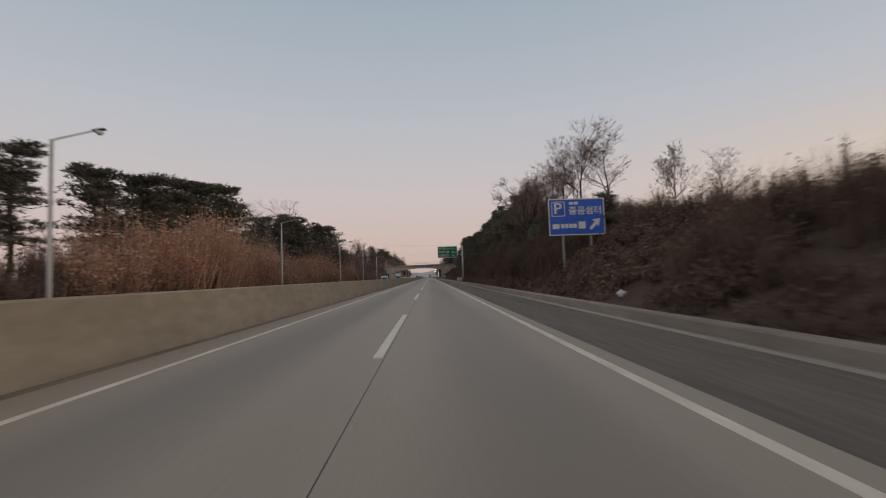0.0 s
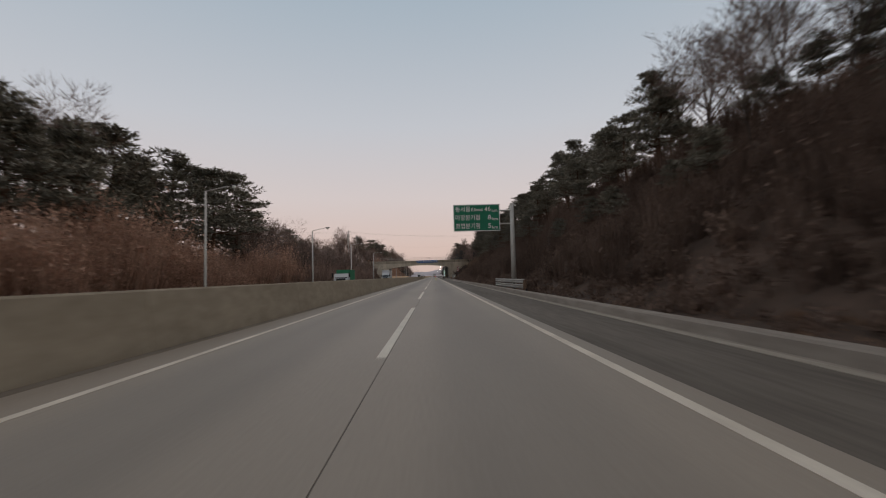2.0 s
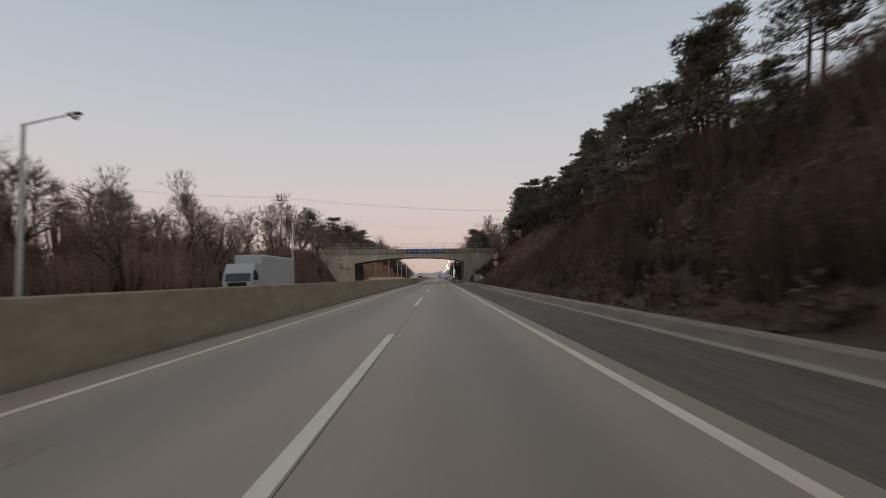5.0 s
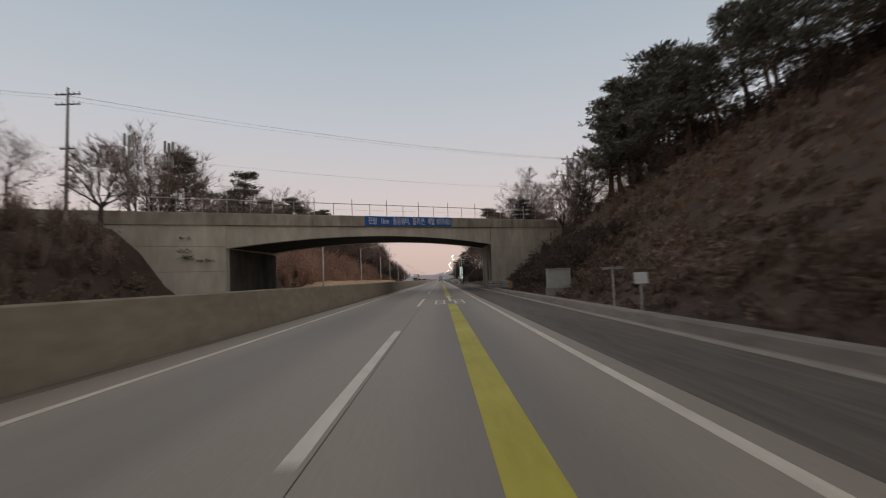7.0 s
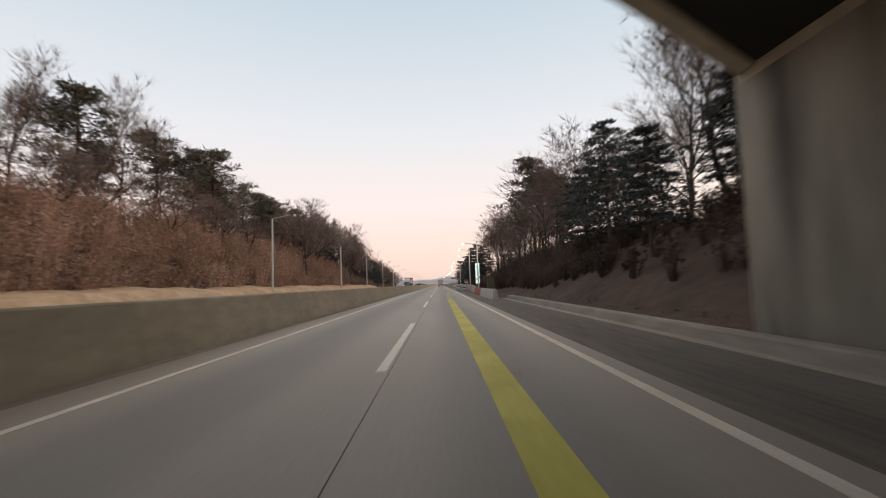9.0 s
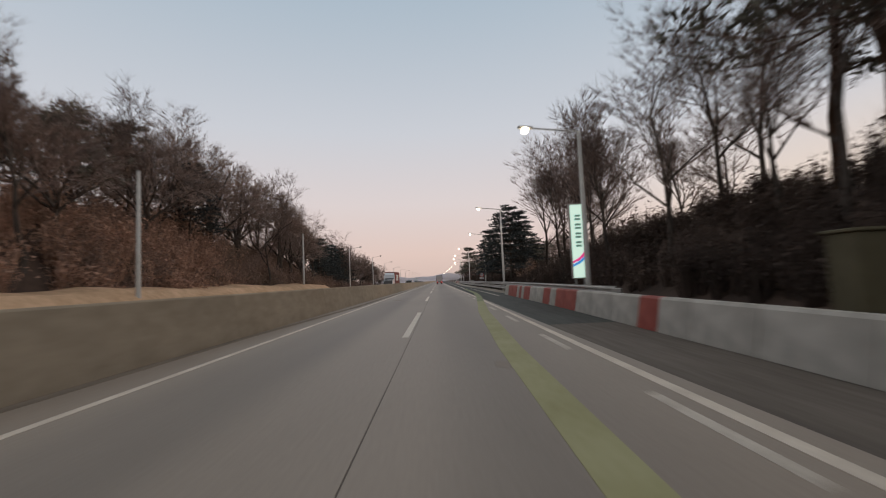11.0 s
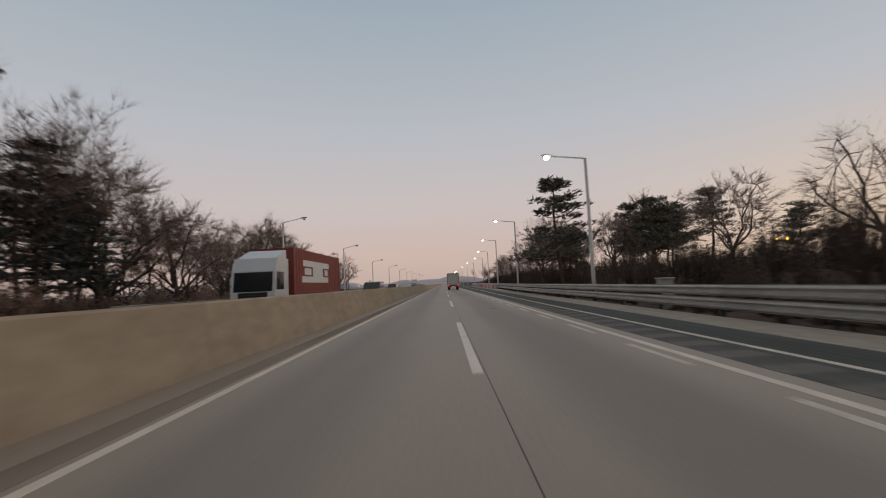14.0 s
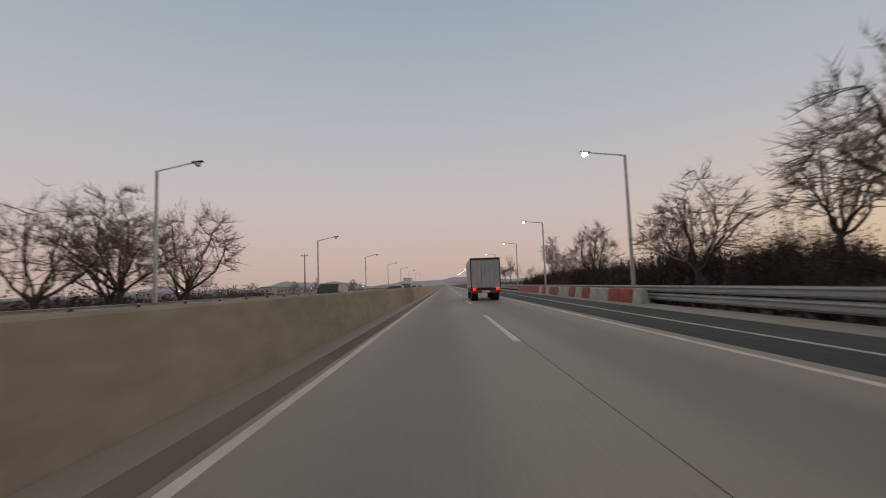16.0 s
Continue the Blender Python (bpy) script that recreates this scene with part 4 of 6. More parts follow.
utility_pole((-34.3, 247.6, g(-34.3, 247.6)), 21.4 - g(-34.3, 247.6), [(14.4, 1.2), (13.4, 1.2), (9.0, 0.7)], "tall concrete utility pole with cross arms")
utility_pole((23.4, 279.0, g(23.4, 279)), 21.3 - g(23.4, 279), [(15.4, 1.0), (14.6, 1.0)], "concrete utility pole with cross arms behind the bridge")
utility_pole((-33.2, 262.0, g(-33.2, 262)), 20.3 - g(-33.2, 262), [], "antenna mast with grey panels", True)
utility_pole((-36.6, 259.5, g(-36.6, 259.5)), 20.6 - g(-36.6, 259.5), [], "antenna mast with grey panels", True)
utility_pole((-34.0, 560.0, g(-34, 560)), 11.0, [(10.6, 0.8)], "far utility pole among the fields")


def cable(p, q, sag, label):
    b = Build()
    pts = [Vector(p).lerp(Vector(q), i / 24) - Vector((0, 0, sag * 4 * (i / 24) * (1 - i / 24))) for i in range(25)]
    b.pipe(pts, [0.009] * 25, 4)
    solo("power_cable", b, M_CPOLE, label, "cable", "power cables")


for dx, z in ((-1.1, 20.4), (0.0, 20.6), (1.1, 20.4), (0.4, 15.4)):
    cable((-34.3 + dx, 247.6, z), (23.4 + dx * 0.8, 279.0, z + 0.3), 0.9, "thin dark power cable over the bridge")
    cable((-34.3 + dx, 247.6, z), (-72 + dx, 228, z + 0.5), 0.8, "thin dark power cable from pole to pole")
    cable((23.4 + dx * 0.8, 279.0, z + 0.3), (75 + dx, 306, z + 2.0), 0.8, "thin dark power cable from pole to pole")


def amber_lights(at):
    """Two amber lights of unknown kind; the cross bar and post are added."""
    root = thing("warning_light", "pair of lit amber lights among the trees, on an added post", "warning light", at)
    b = Build()
    b.tube((0, 0, -0.3), (0, 0, 3.0), 0.05, 0.04, 8)
    part("post", b, M_CPOLE, root)
    b = Build()
    b.box(-0.75, 0.75, -0.05, 0.05, 2.98, 3.08, 0.01)
    part("cross_bar", b, M_DARK, root)
    for x in (-0.5, 0.5):
        b = Build()
        b.lathe((x, -0.05, 3.2), (0, -1, 0), [(0.0, 0.15), (0.08, 0.14), (0.12, 0.05)], 14)
        part("lamp", b, M_AMBER, root, "glowing amber lens")


amber_lights((35.0, 448.0, g(35, 448)))


# ---- vehicles ----
def wheel(parent, x, y, r, w=0.24):
    b = Build()
    b.lathe((0, 0, 0), (1, 0, 0), [(-w / 2, r * 0.62), (-w / 2, r * 0.93), (-w * 0.35, r), (w * 0.35, r), (w / 2, r * 0.93), (w / 2, r * 0.62)], 20)
    tyre = part("wheel", b, M_RUBBER, parent)
    tyre.matrix_basis = pose(x, y, r)
    b = Build()
    b.lathe((0, 0, 0), (1, 0, 0), [(-w * 0.4, r * 0.6), (-w * 0.3, r * 0.25), (w * 0.3, r * 0.25), (w * 0.4, r * 0.6)], 16)
    part("rim", b, M_STEEL, tyre)


def truck_cab(root, y0, w, h, length, material):
    """A cab-over cab whose front is at y0, facing -y."""
    b = Build()
    b.side([(y0, 0.55), (y0, 1.35), (y0 + 0.18, h * 0.78), (y0 + 0.5, h), (y0 + length, h), (y0 + length, 0.65), (y0 + 0.9, 0.65), (y0 + 0.8, 0.5)], -w / 2, w / 2)
    part("cab", b, material, root)
    b = Build()
    b.quad_strip([[(-w * 0.44, y0 - 0.012 + 0.18 * max(0, (z - 1.35) / (h * 0.78 - 1.35)), z), (w * 0.44, y0 - 0.012 + 0.18 * max(0, (z - 1.35) / (h * 0.78 - 1.35)), z)] for z in (1.42, h * 0.76)], closed=False)
    part("windscreen", b, M_GLASS, root)
    for s in (-1, 1):
        b = Build()
        b.box(s * (w / 2 + 0.004) - 0.004, s * (w / 2 + 0.004) + 0.004, y0 + 0.3, y0 + length * 0.65, 1.5, h * 0.76)
        part("side_window", b, M_GLASS, root)
        b = Build()
        b.box(s * (w / 2 + 0.18) - 0.09, s * (w / 2 + 0.18) + 0.09, y0 + 0.05, y0 + 0.13, 1.5, 2.1, 0.02)
        part("mirror", b, M_DARK, root)
        b = Build()
        b.box(s * w * 0.38 - 0.16, s * w * 0.38 + 0.16, y0 - 0.02, y0 + 0.03, 0.72, 0.95, 0.02)
        part("headlight", b, M_HEAD, root, "lit white headlight")
    b = Build()
    b.box(-w * 0.33, w * 0.33, y0 - 0.014, y0 - 0.003, 0.66, 1.38)
    part("grille_panel", b, M_RUBBER, root)
    b = Build()
    for k in range(5):
        b.box(-w * 0.3, w * 0.3, y0 - 0.03, y0 - 0.016, 0.72 + 0.12 * k, 0.79 + 0.12 * k)
    part("grille", b, M_DARK, root)
    b = Build()
    b.box(-w / 2, w / 2, y0 - 0.06, y0 + 0.25, 0.35, 0.62, 0.04)
    part("bumper", b, material, root)


def make_box_truck():
    """A cargo truck seen from behind; its rear stands at y 0, it faces +y."""
    root = thing("box_truck", "grey box truck with a dirty rear and lit tail lights", "truck", (1.5, 493.5, 0), rz=0)
    w = 2.4
    b = Build()
    b.box(-w / 2, w / 2, 0.02, 7.0, 1.05, 3.36, 0.03)
    part("cargo_box", b, M_BOXGREY, root)
    for s in (-1, 1):
        b = Build()
        b.box(min(s * 0.02, s * 1.12), max(s * 0.02, s * 1.12), -0.012, 0.012, 1.15, 3.22, 0.006)
        door = part("rear_door", b, M_BOXGREY, root)
        b = Build()
        b.tube((s * 0.32, -0.04, 1.2), (s * 0.32, -0.04, 3.18), 0.02, sides=6)
        b.box(s * 0.32 - 0.07, s * 0.32 + 0.07, -0.07, -0.03, 1.85, 1.95)
        part("lock_bar", b, M_STEEL, door)
        b = Build()
        b.box(s * 0.92 - 0.12, s * 0.92 + 0.12, -0.03, 0.03, 0.86, 1.02, 0.02)
        part("tail_light", b, M_TAIL, root, "glowing red tail light")
    b = Build()
    b.box(-1.2, 1.2, -0.03, 0.06, 3.28, 3.42)
    b.box(-1.2, -1.12, -0.03, 0.06, 1.05, 3.28)
    b.box(1.12, 1.2, -0.03, 0.06, 1.05, 3.28)
    part("rear_frame", b, M_DARK, root)
    b = Build()
    b.box(-1.15, 1.15, -0.05, 0.08, 0.62, 0.86, 0.02)
    part("rear_bumper", b, M_REDPAINT, root, "red and white rear bumper")
    b = Build()
    b.box(-0.3, 0.3, -0.065, -0.055, 0.66, 0.82)
    part("number_plate", b, M_WHITE, root)
    b = Build()
    b.box(-0.45, 0.45, 0.1, 8.6, 0.7, 1.04)
    part("chassis", b, M_DARK, root)
    b = Build()
    b.side([(7.15, 0.6), (7.15, 2.7), (8.3, 2.7), (8.8, 1.6), (8.85, 0.6)], -1.1, 1.1)
    part("cab", b, M_CARWHITE, root)
    for y in (1.4, 2.7, 7.9):
        for x in ((-1.0, -0.72, 0.72, 1.0) if y < 7 else (-0.95, 0.95)):
            wheel(root, x, y, 0.48)
    for s in (-1, 1):
        b = Build()
        b.box(s * 0.86 - 0.25, s * 0.86 + 0.25, 0.72, 0.74, 0.2, 0.75)
        part("mud_flap", b, M_RUBBER, root)


make_box_truck()


def make_container_truck():
    root = thing("container_truck", "white tractor unit pulling a rust-red corrugated container", "truck", (-10.95, 429.4, 0))
    w = 2.44
    truck_cab(root, -3.2, 2.45, 3.3, 2.2, M_CARWHITE)
    b = Build()
    b.side([(-2.6, 3.3), (-1.0, 3.85), (-0.95, 3.3)], -1.1, 1.1)
    part("wind_deflector", b, M_CARWHITE, root)
    # container: corrugated sides between corner posts
    b = Build()
    b.box(-w / 2, w / 2, 0.02, 12.18, 1.16, 1.30)
    box = part("container", b, M_CONTAINER, root)
    n = 88
    outline = [(0.155 + 11.89 * k / n, 0.0 if k % 4 in (0, 1) else 0.035) for k in range(n + 1)]
    for s in (-1, 1):
        b = Build()
        b.quad_strip([[(s * (w / 2 - d), y, 1.3), (s * (w / 2 - d), y, 3.98), (s * (w / 2 - d - 0.02), y, 3.98), (s * (w / 2 - d - 0.02), y, 1.3)] for y, d in outline])
        part("side_panel", b, M_CONTAINER, box)
    b = Build()
    b.box(-w / 2, w / 2, 0.02, 12.18, 3.98, 4.08)
    part("roof", b, M_CONTAINER, box)
    for x in (-w / 2, w / 2 - 0.12):
        for y in (0.02, 12.04):
            b = Build()
            b.box(x, x + 0.12, y, y + 0.14, 1.3, 3.98)
            part("corner_post", b, M_CONTAINER, box)
    for y in (0.05, 12.1):
        b = Build()
        b.box(-w / 2 + 0.12, w / 2 - 0.12, y, y + 0.05, 1.3, 3.98)
        part("end_panel", b, M_CONTAINER, box)
    b = Build()
    x = w / 2 + 0.006
    for y, z, l, h in ((1.9, 2.98, 6.6, 0.42), (1.6, 1.9, 6.6, 0.42), (2.2, 2.42, 1.5, 0.46), (4.1, 2.32, 2.6, 0.66), (7.2, 2.42, 0.9, 0.46)):
        b.box(x - 0.004, x + 0.004, y, y + l, z, z + h)
    part("painted_mark", b, M_WHITE, root, "large plain white painted shapes")
    b = Build()
    b.box(-0.5, 0.5, -1.5, 12.0, 0.85, 1.15)
    part("chassis", b, M_DARK, root)
    for y in (-2.4, -0.2, 0.9, 8.6, 9.9, 11.1):
        for x in ((-1.08, 1.08) if y < -1 else (-1.08, -0.76, 0.76, 1.08)):
            wheel(root, x, y, 0.5, 0.26)


make_container_truck()


def make_small_truck(at, label, body_material, cargo_material, cargo_h, length, cab_h=2.0):
    root = thing("delivery_truck", label, "truck", at)
    truck_cab(root, 0.0, 1.8, cab_h, 1.5, body_material)
    b = Build()
    b.box(-0.92, 0.92, 1.6, 1.6 + length, 0.75, cargo_h, 0.05)
    part("cargo_box", b, cargo_material, root)
    b = Build()
    b.box(-0.4, 0.4, 0.6, 1.6 + length, 0.45, 0.75)
    part("chassis", b, M_DARK, root)
    for y in (0.75, 1.4 + length * 0.75):
        for x in (-0.8, 0.8):
            wheel(root, x, y, 0.34, 0.2)


make_small_truck((-10.9, 118.0, 0), "white small truck with a green tarpaulin cargo cover", M_CARWHITE, M_TARP, 2.5, 3.4)
make_small_truck((-11.25, 174.0, 0), "white delivery truck with a white cargo box", M_CARWHITE, M_CARWHITE, 3.15, 6.5, 2.55)
make_small_truck((-11.3, 566.0, 0), "white lorry with a pale cargo box", M_CARWHITE, M_CARWHITE, 3.4, 6.0, 2.6)


def car(at, material, label, h=1.5, length=4.4, van=False):
    """A car facing -y, its front at y 0."""
    root = thing("car", label, "car", at)
    w = 1.8
    b = Build()
    if van:
        prof = [(0.0, 0.35), (0.0, 0.8), (0.25, 1.0), (0.75, 1.12), (1.5, h * 0.96), (1.9, h), (length - 0.3, h), (length - 0.05, h * 0.7), (length, 0.9), (length, 0.35)]
    else:
        prof = [(0.0, 0.35), (0.0, 0.68), (0.2, 0.82), (1.15, 0.96), (1.95, h * 0.96), (2.4, h), (3.2, h * 0.97), (length - 0.55, 1.05), (length - 0.05, 0.98), (length, 0.75), (length, 0.35)]
    rings = []
    for u, k in ((-w / 2, 0.92), (-w / 2 + 0.06, 1.0), (w / 2 - 0.06, 1.0), (w / 2, 0.92)):
        rings.append([((u * (1 - 0.16 * max(0, (z - 0.95) / (h - 0.95)))), y if z < 1 else 2.4 + (y - 2.4) * k, 0.35 + (z - 0.35) * (0.985 if k < 1 else 1)) for y, z in prof])
    b.quad_strip(rings)
    part("body", b, material, root)
    ya, yb = (0.85, length - 0.25) if van else (1.3, length - 0.8)
    for s in (-1, 1):
        b = Build()
        x0, x1 = s * (w / 2 + 0.004 - 0.02), s * (w / 2 * 0.865 + 0.012)
        b.quad_strip([[(x0, ya, 1.0), (x0, yb, 1.0)], [(x1, ya + 0.6, h * 0.93), (x1, yb - (0.1 if van else 0.5), h * 0.93)]], closed=False)
        part("side_window", b, M_GLASS, root)
        b = Build()
        b.box(s * 0.68 - 0.16, s * 0.68 + 0.16, -0.015, 0.05, 0.62, 0.76, 0.02)
        part("headlight", b, M_HEAD, root, "lit white headlight")
        b = Build()
        b.box(s * 1.0 - 0.09, s * 1.0 + 0.09, ya + 0.35, ya + 0.5, 1.0, 1.12, 0.02)
        part("mirror", b, material, root)
    b = Build()
    y0, y1 = (0.77, 1.49) if van else (1.17, 1.93)
    b.quad_strip([[(-0.78, y0, 1.13 if van else 0.99), (0.78, y0, 1.13 if van else 0.99)], [(-0.68, y1, h * 0.96), (0.68, y1, h * 0.96)]], closed=False)
    ob = part("windscreen", b, M_GLASS, root)
    ob.matrix_basis = pose(0, -0.012, 0.012)
    for y in (0.85, length - 0.85):
        for x in (-0.78, 0.78):
            wheel(root, x, y, 0.32, 0.2)


car((-7.6, 392.3, 0), M_CARWHITE, "white van in the opposite inner lane", 1.93, 4.9, True)
car((-7.35, 443.5, 0), M_CARBLUE, "grey-blue van in the opposite inner lane", 1.9, 4.7, True)
car((-7.6, 521.0, 0), M_CARDARK, "dark car in the opposite inner lane", 1.55)
car((-7.6, 534.0, 0), M_CARWHITE, "white car in the opposite inner lane", 1.55)
car((-11.0, 492.0, 0), M_CARDARK, "dark van in the opposite outer lane", 1.85, 4.8, True)
car((-7.4, 506.0, 0), M_CARDARK, "dark car in the opposite inner lane", 1.5)
car((-7.4, 548.0, 0), M_CARWHITE, "white car in the opposite inner lane", 1.5)
car((-11.0, 606.0, 0), M_CARDARK, "dark car in the opposite outer lane", 1.5)


# ---- vegetation ----
RNG = random.Random(7)


def bare_tree_meshes(seed, height, spread, reach=0.52):
    """Trunk with main limbs, and a crown of fine bare branches."""
    rng = random.Random(seed)
    trunk, crown = Build(), Build()

    def twig(p, d, length):
        s = d.orthogonal().normalized() * 0.012
        k = len(crown.v)
        crown.v.extend((tuple(p - s), tuple(p + s), tuple(p + d * length)))
        crown.f.append((k, k + 1, k + 2))

    def branch(p, d, length, r, level):
        if level == 4:
            twig(p, d, length)
            return
        steps = (7, 4, 3, 1)[level]
        b = trunk if level < 2 else crown
        for k in range(steps):
            t = (k + 1) / steps
            q = p + d * (length / steps)
            if level > 1:
                e = d.orthogonal().normalized() * r
                k0 = len(b.v)
                b.v.extend((tuple(p - e), tuple(p + e), tuple(q + e * 0.4), tuple(q - e * 0.4)))
                b.f.append((k0, k0 + 1, k0 + 2, k0 + 3))
            else:
                b.tube(p, q, r * (1 - 0.75 * k / steps), r * (1 - 0.75 * t), (6, 4)[level])
            p = q
            d = (d + Vector((rng.gauss(0, 0.10), rng.gauss(0, 0.10), rng.gauss(0.05, 0.08)))).normalized()
            if level == 0 and t < 0.3:
                continue
            for _ in range((1, 1, 1, 3)[level] + (rng.random() < (0.7, 0.25, 0.35, 0.5)[level])):
                a = rng.uniform(0, 6.283)
                o = Vector((math.cos(a), math.sin(a), rng.uniform(-0.15, 0.5)))
                nd = (d * rng.uniform(0.45, 0.9) + o * spread * rng.uniform(0.7, 1.1)).normalized()
                child = (reach * (1.25 - 0.8 * t), 0.55, 0.62, 1.05)[level] * length * rng.uniform(0.7, 1.15)
                branch(p, nd, child, max(r * (1 - 0.75 * t) * 0.78, 0.012), level + 1)
        for _ in range(2):
            nd = (d + Vector((rng.gauss(0, 0.35), rng.gauss(0, 0.35), rng.gauss(0.1, 0.2)))).normalized()
            branch(p, nd, length * (0.35, 0.5, 0.62, 1.05)[level], max(r * 0.25, 0.012), level + 1)

    branch(Vector((0, 0, -0.3)), Vector((rng.gauss(0, 0.05), rng.gauss(0, 0.05), 1)).normalized(), height * 0.72, height * 0.0145, 0)
    return trunk.mesh("trunk", M_BARK), crown.mesh("crown", M_TWIG)


def spreading_tree_meshes(seed, height, wide):
    """A short trunk that forks into fanned limbs, with a dense domed crown of fine twigs; its top is at the height given."""
    rng = random.Random(seed)
    trunk, crown = Build(), Build()
    fork = height * rng.uniform(0.19, 0.26)
    top = Vector((rng.gauss(0, 0.15), rng.gauss(0, 0.15), fork))
    trunk.pipe([(0, 0, -0.4), (0.02, 0, 0.1), top * 0.6, top], [height * 0.034, height * 0.025, height * 0.021, height * 0.02], 8)
    lobes = [(rng.uniform(2, 5), rng.uniform(0, 6.283), rng.uniform(0.05, 0.11)) for _ in range(4)]

    def dome(a, up, u):
        """A point of the uneven dome: bearing, height share from 0 to 1, share of the radius."""
        k = u * (1 + sum(c * math.sin(n * a + p + 2.5 * up) for n, p, c in lobes))
        e = math.asin(min(1.0, up))
        return Vector((math.cos(a) * math.cos(e) * wide * height * 0.42 * k, math.sin(a) * math.cos(e) * wide * height * 0.42 * k, height * (0.36 + 0.62 * up * min(k, 1.03))))

    def bough(p, q, r0, r1, b, sides, steps, sag):
        """A bent bough from p to q; returns its points."""
        bend = Vector((rng.gauss(0, 0.06), rng.gauss(0, 0.06), sag)) * (q - p).length
        pts = [p.lerp(q, k / steps) + bend * math.sin(math.pi * k / steps) + Vector((rng.gauss(0, 0.02), rng.gauss(0, 0.02), 0)) * (q - p).length * (0 < k < steps) for k in range(steps + 1)]
        for k in range(steps):
            b.tube(pts[k], pts[k + 1], r0 + (r1 - r0) * k / steps, r0 + (r1 - r0) * (k + 1) / steps, sides)
        return pts

    hold = []
    limbs = rng.randint(6, 8)
    for k in range(limbs):
        a = 6.283 * k / limbs + rng.uniform(-0.4, 0.4)
        up = rng.uniform(0.75, 0.97) if k % 3 == 0 else rng.uniform(0.12, 0.6)
        pts = bough(top - Vector((0, 0, rng.uniform(0, 0.2) * fork)), dome(a, up, 0.74), height * 0.0115, height * 0.004, trunk, 5, 6, rng.uniform(-0.10, 0.06))
        hold += pts[3:]
        for p in pts[2:]:
            for _ in range(2):
                q = dome(a + rng.gauss(0, 0.5), min(0.99, max(0.02, up + rng.gauss(0, 0.3))), rng.uniform(0.6, 0.88))
                hold += bough(p, p.lerp(q, rng.uniform(0.6, 1.0)), height * 0.0045, height * 0.002, crown, 3, 3, rng.uniform(-0.06, 0.08))[1:]
    near = np.array([tuple(p) for p in hold])
    for _ in range(380):
        tip = dome(rng.uniform(0, 6.283), rng.random() ** 0.85, rng.uniform(0.62, 1.0))
        p = hold[int(np.argmin(((near - np.array(tip)) ** 2).sum(1)))]
        d = tip - p
        if not 0.05 < d.length < 0.2 * height:
            continue
        e = d.orthogonal().normalized() * 0.015
        mid = p.lerp(tip, 0.5) + Vector((rng.gauss(0, 0.08), rng.gauss(0, 0.08), 0.05)) * d.length
        n = len(crown.v)
        crown.v.extend(tuple(v) for v in (p - e, p + e, mid + e * 0.8, mid - e * 0.8, tip + e * 0.5, tip - e * 0.5))
        crown.f.extend(((n, n + 1, n + 2, n + 3), (n + 3, n + 2, n + 4, n + 5)))
        out = (tip - Vector((0, 0, height * 0.4))).normalized()
        for k in range(7):
            o = p.lerp(tip, rng.uniform(0.3, 1.0))
            w = (out + Vector((rng.gauss(0, 0.55), rng.gauss(0, 0.55), rng.gauss(0.15, 0.5)))).normalized()
            f = w.orthogonal().normalized() * 0.014
            n = len(crown.v)
            crown.v.extend((tuple(o - f), tuple(o + f), tuple(o + w * rng.uniform(0.35, 0.85) * height / 9)))
            crown.f.append((n, n + 1, n + 2))
    high = max(v[2] for v in crown.v)
    for b in (trunk, crown):
        b.v = [(x, y, z * height / high if z > 0 else z) for x, y, z in b.v]
    return trunk.mesh("trunk", M_BARK), crown.mesh("crown", M_PALETWIG)


def needles(b, c, rx, rz, count, size, rng):
    """A flat clump of needle tufts."""
    for _ in range(count):
        a, u = rng.uniform(0, 6.283), math.sqrt(rng.random())
        p = Vector((c[0] + rx * u * math.cos(a), c[1] + rx * u * math.sin(a), c[2] + rz * rng.uniform(-1, 1) * (1 - 0.5 * u)))
        d = Vector((math.cos(a) + rng.gauss(0, 0.6), math.sin(a) + rng.gauss(0, 0.6), rng.uniform(-0.1, 0.9))).normalized() * size * rng.uniform(0.6, 1.3)
        s = d.cross(Vector((rng.gauss(0, 1), rng.gauss(0, 1), rng.gauss(0, 1)))).normalized() * size * 0.17
        k = len(b.v)
        b.v.extend((tuple(p - s), tuple(p + s), tuple(p + d)))
        b.f.append((k, k + 1, k + 2))


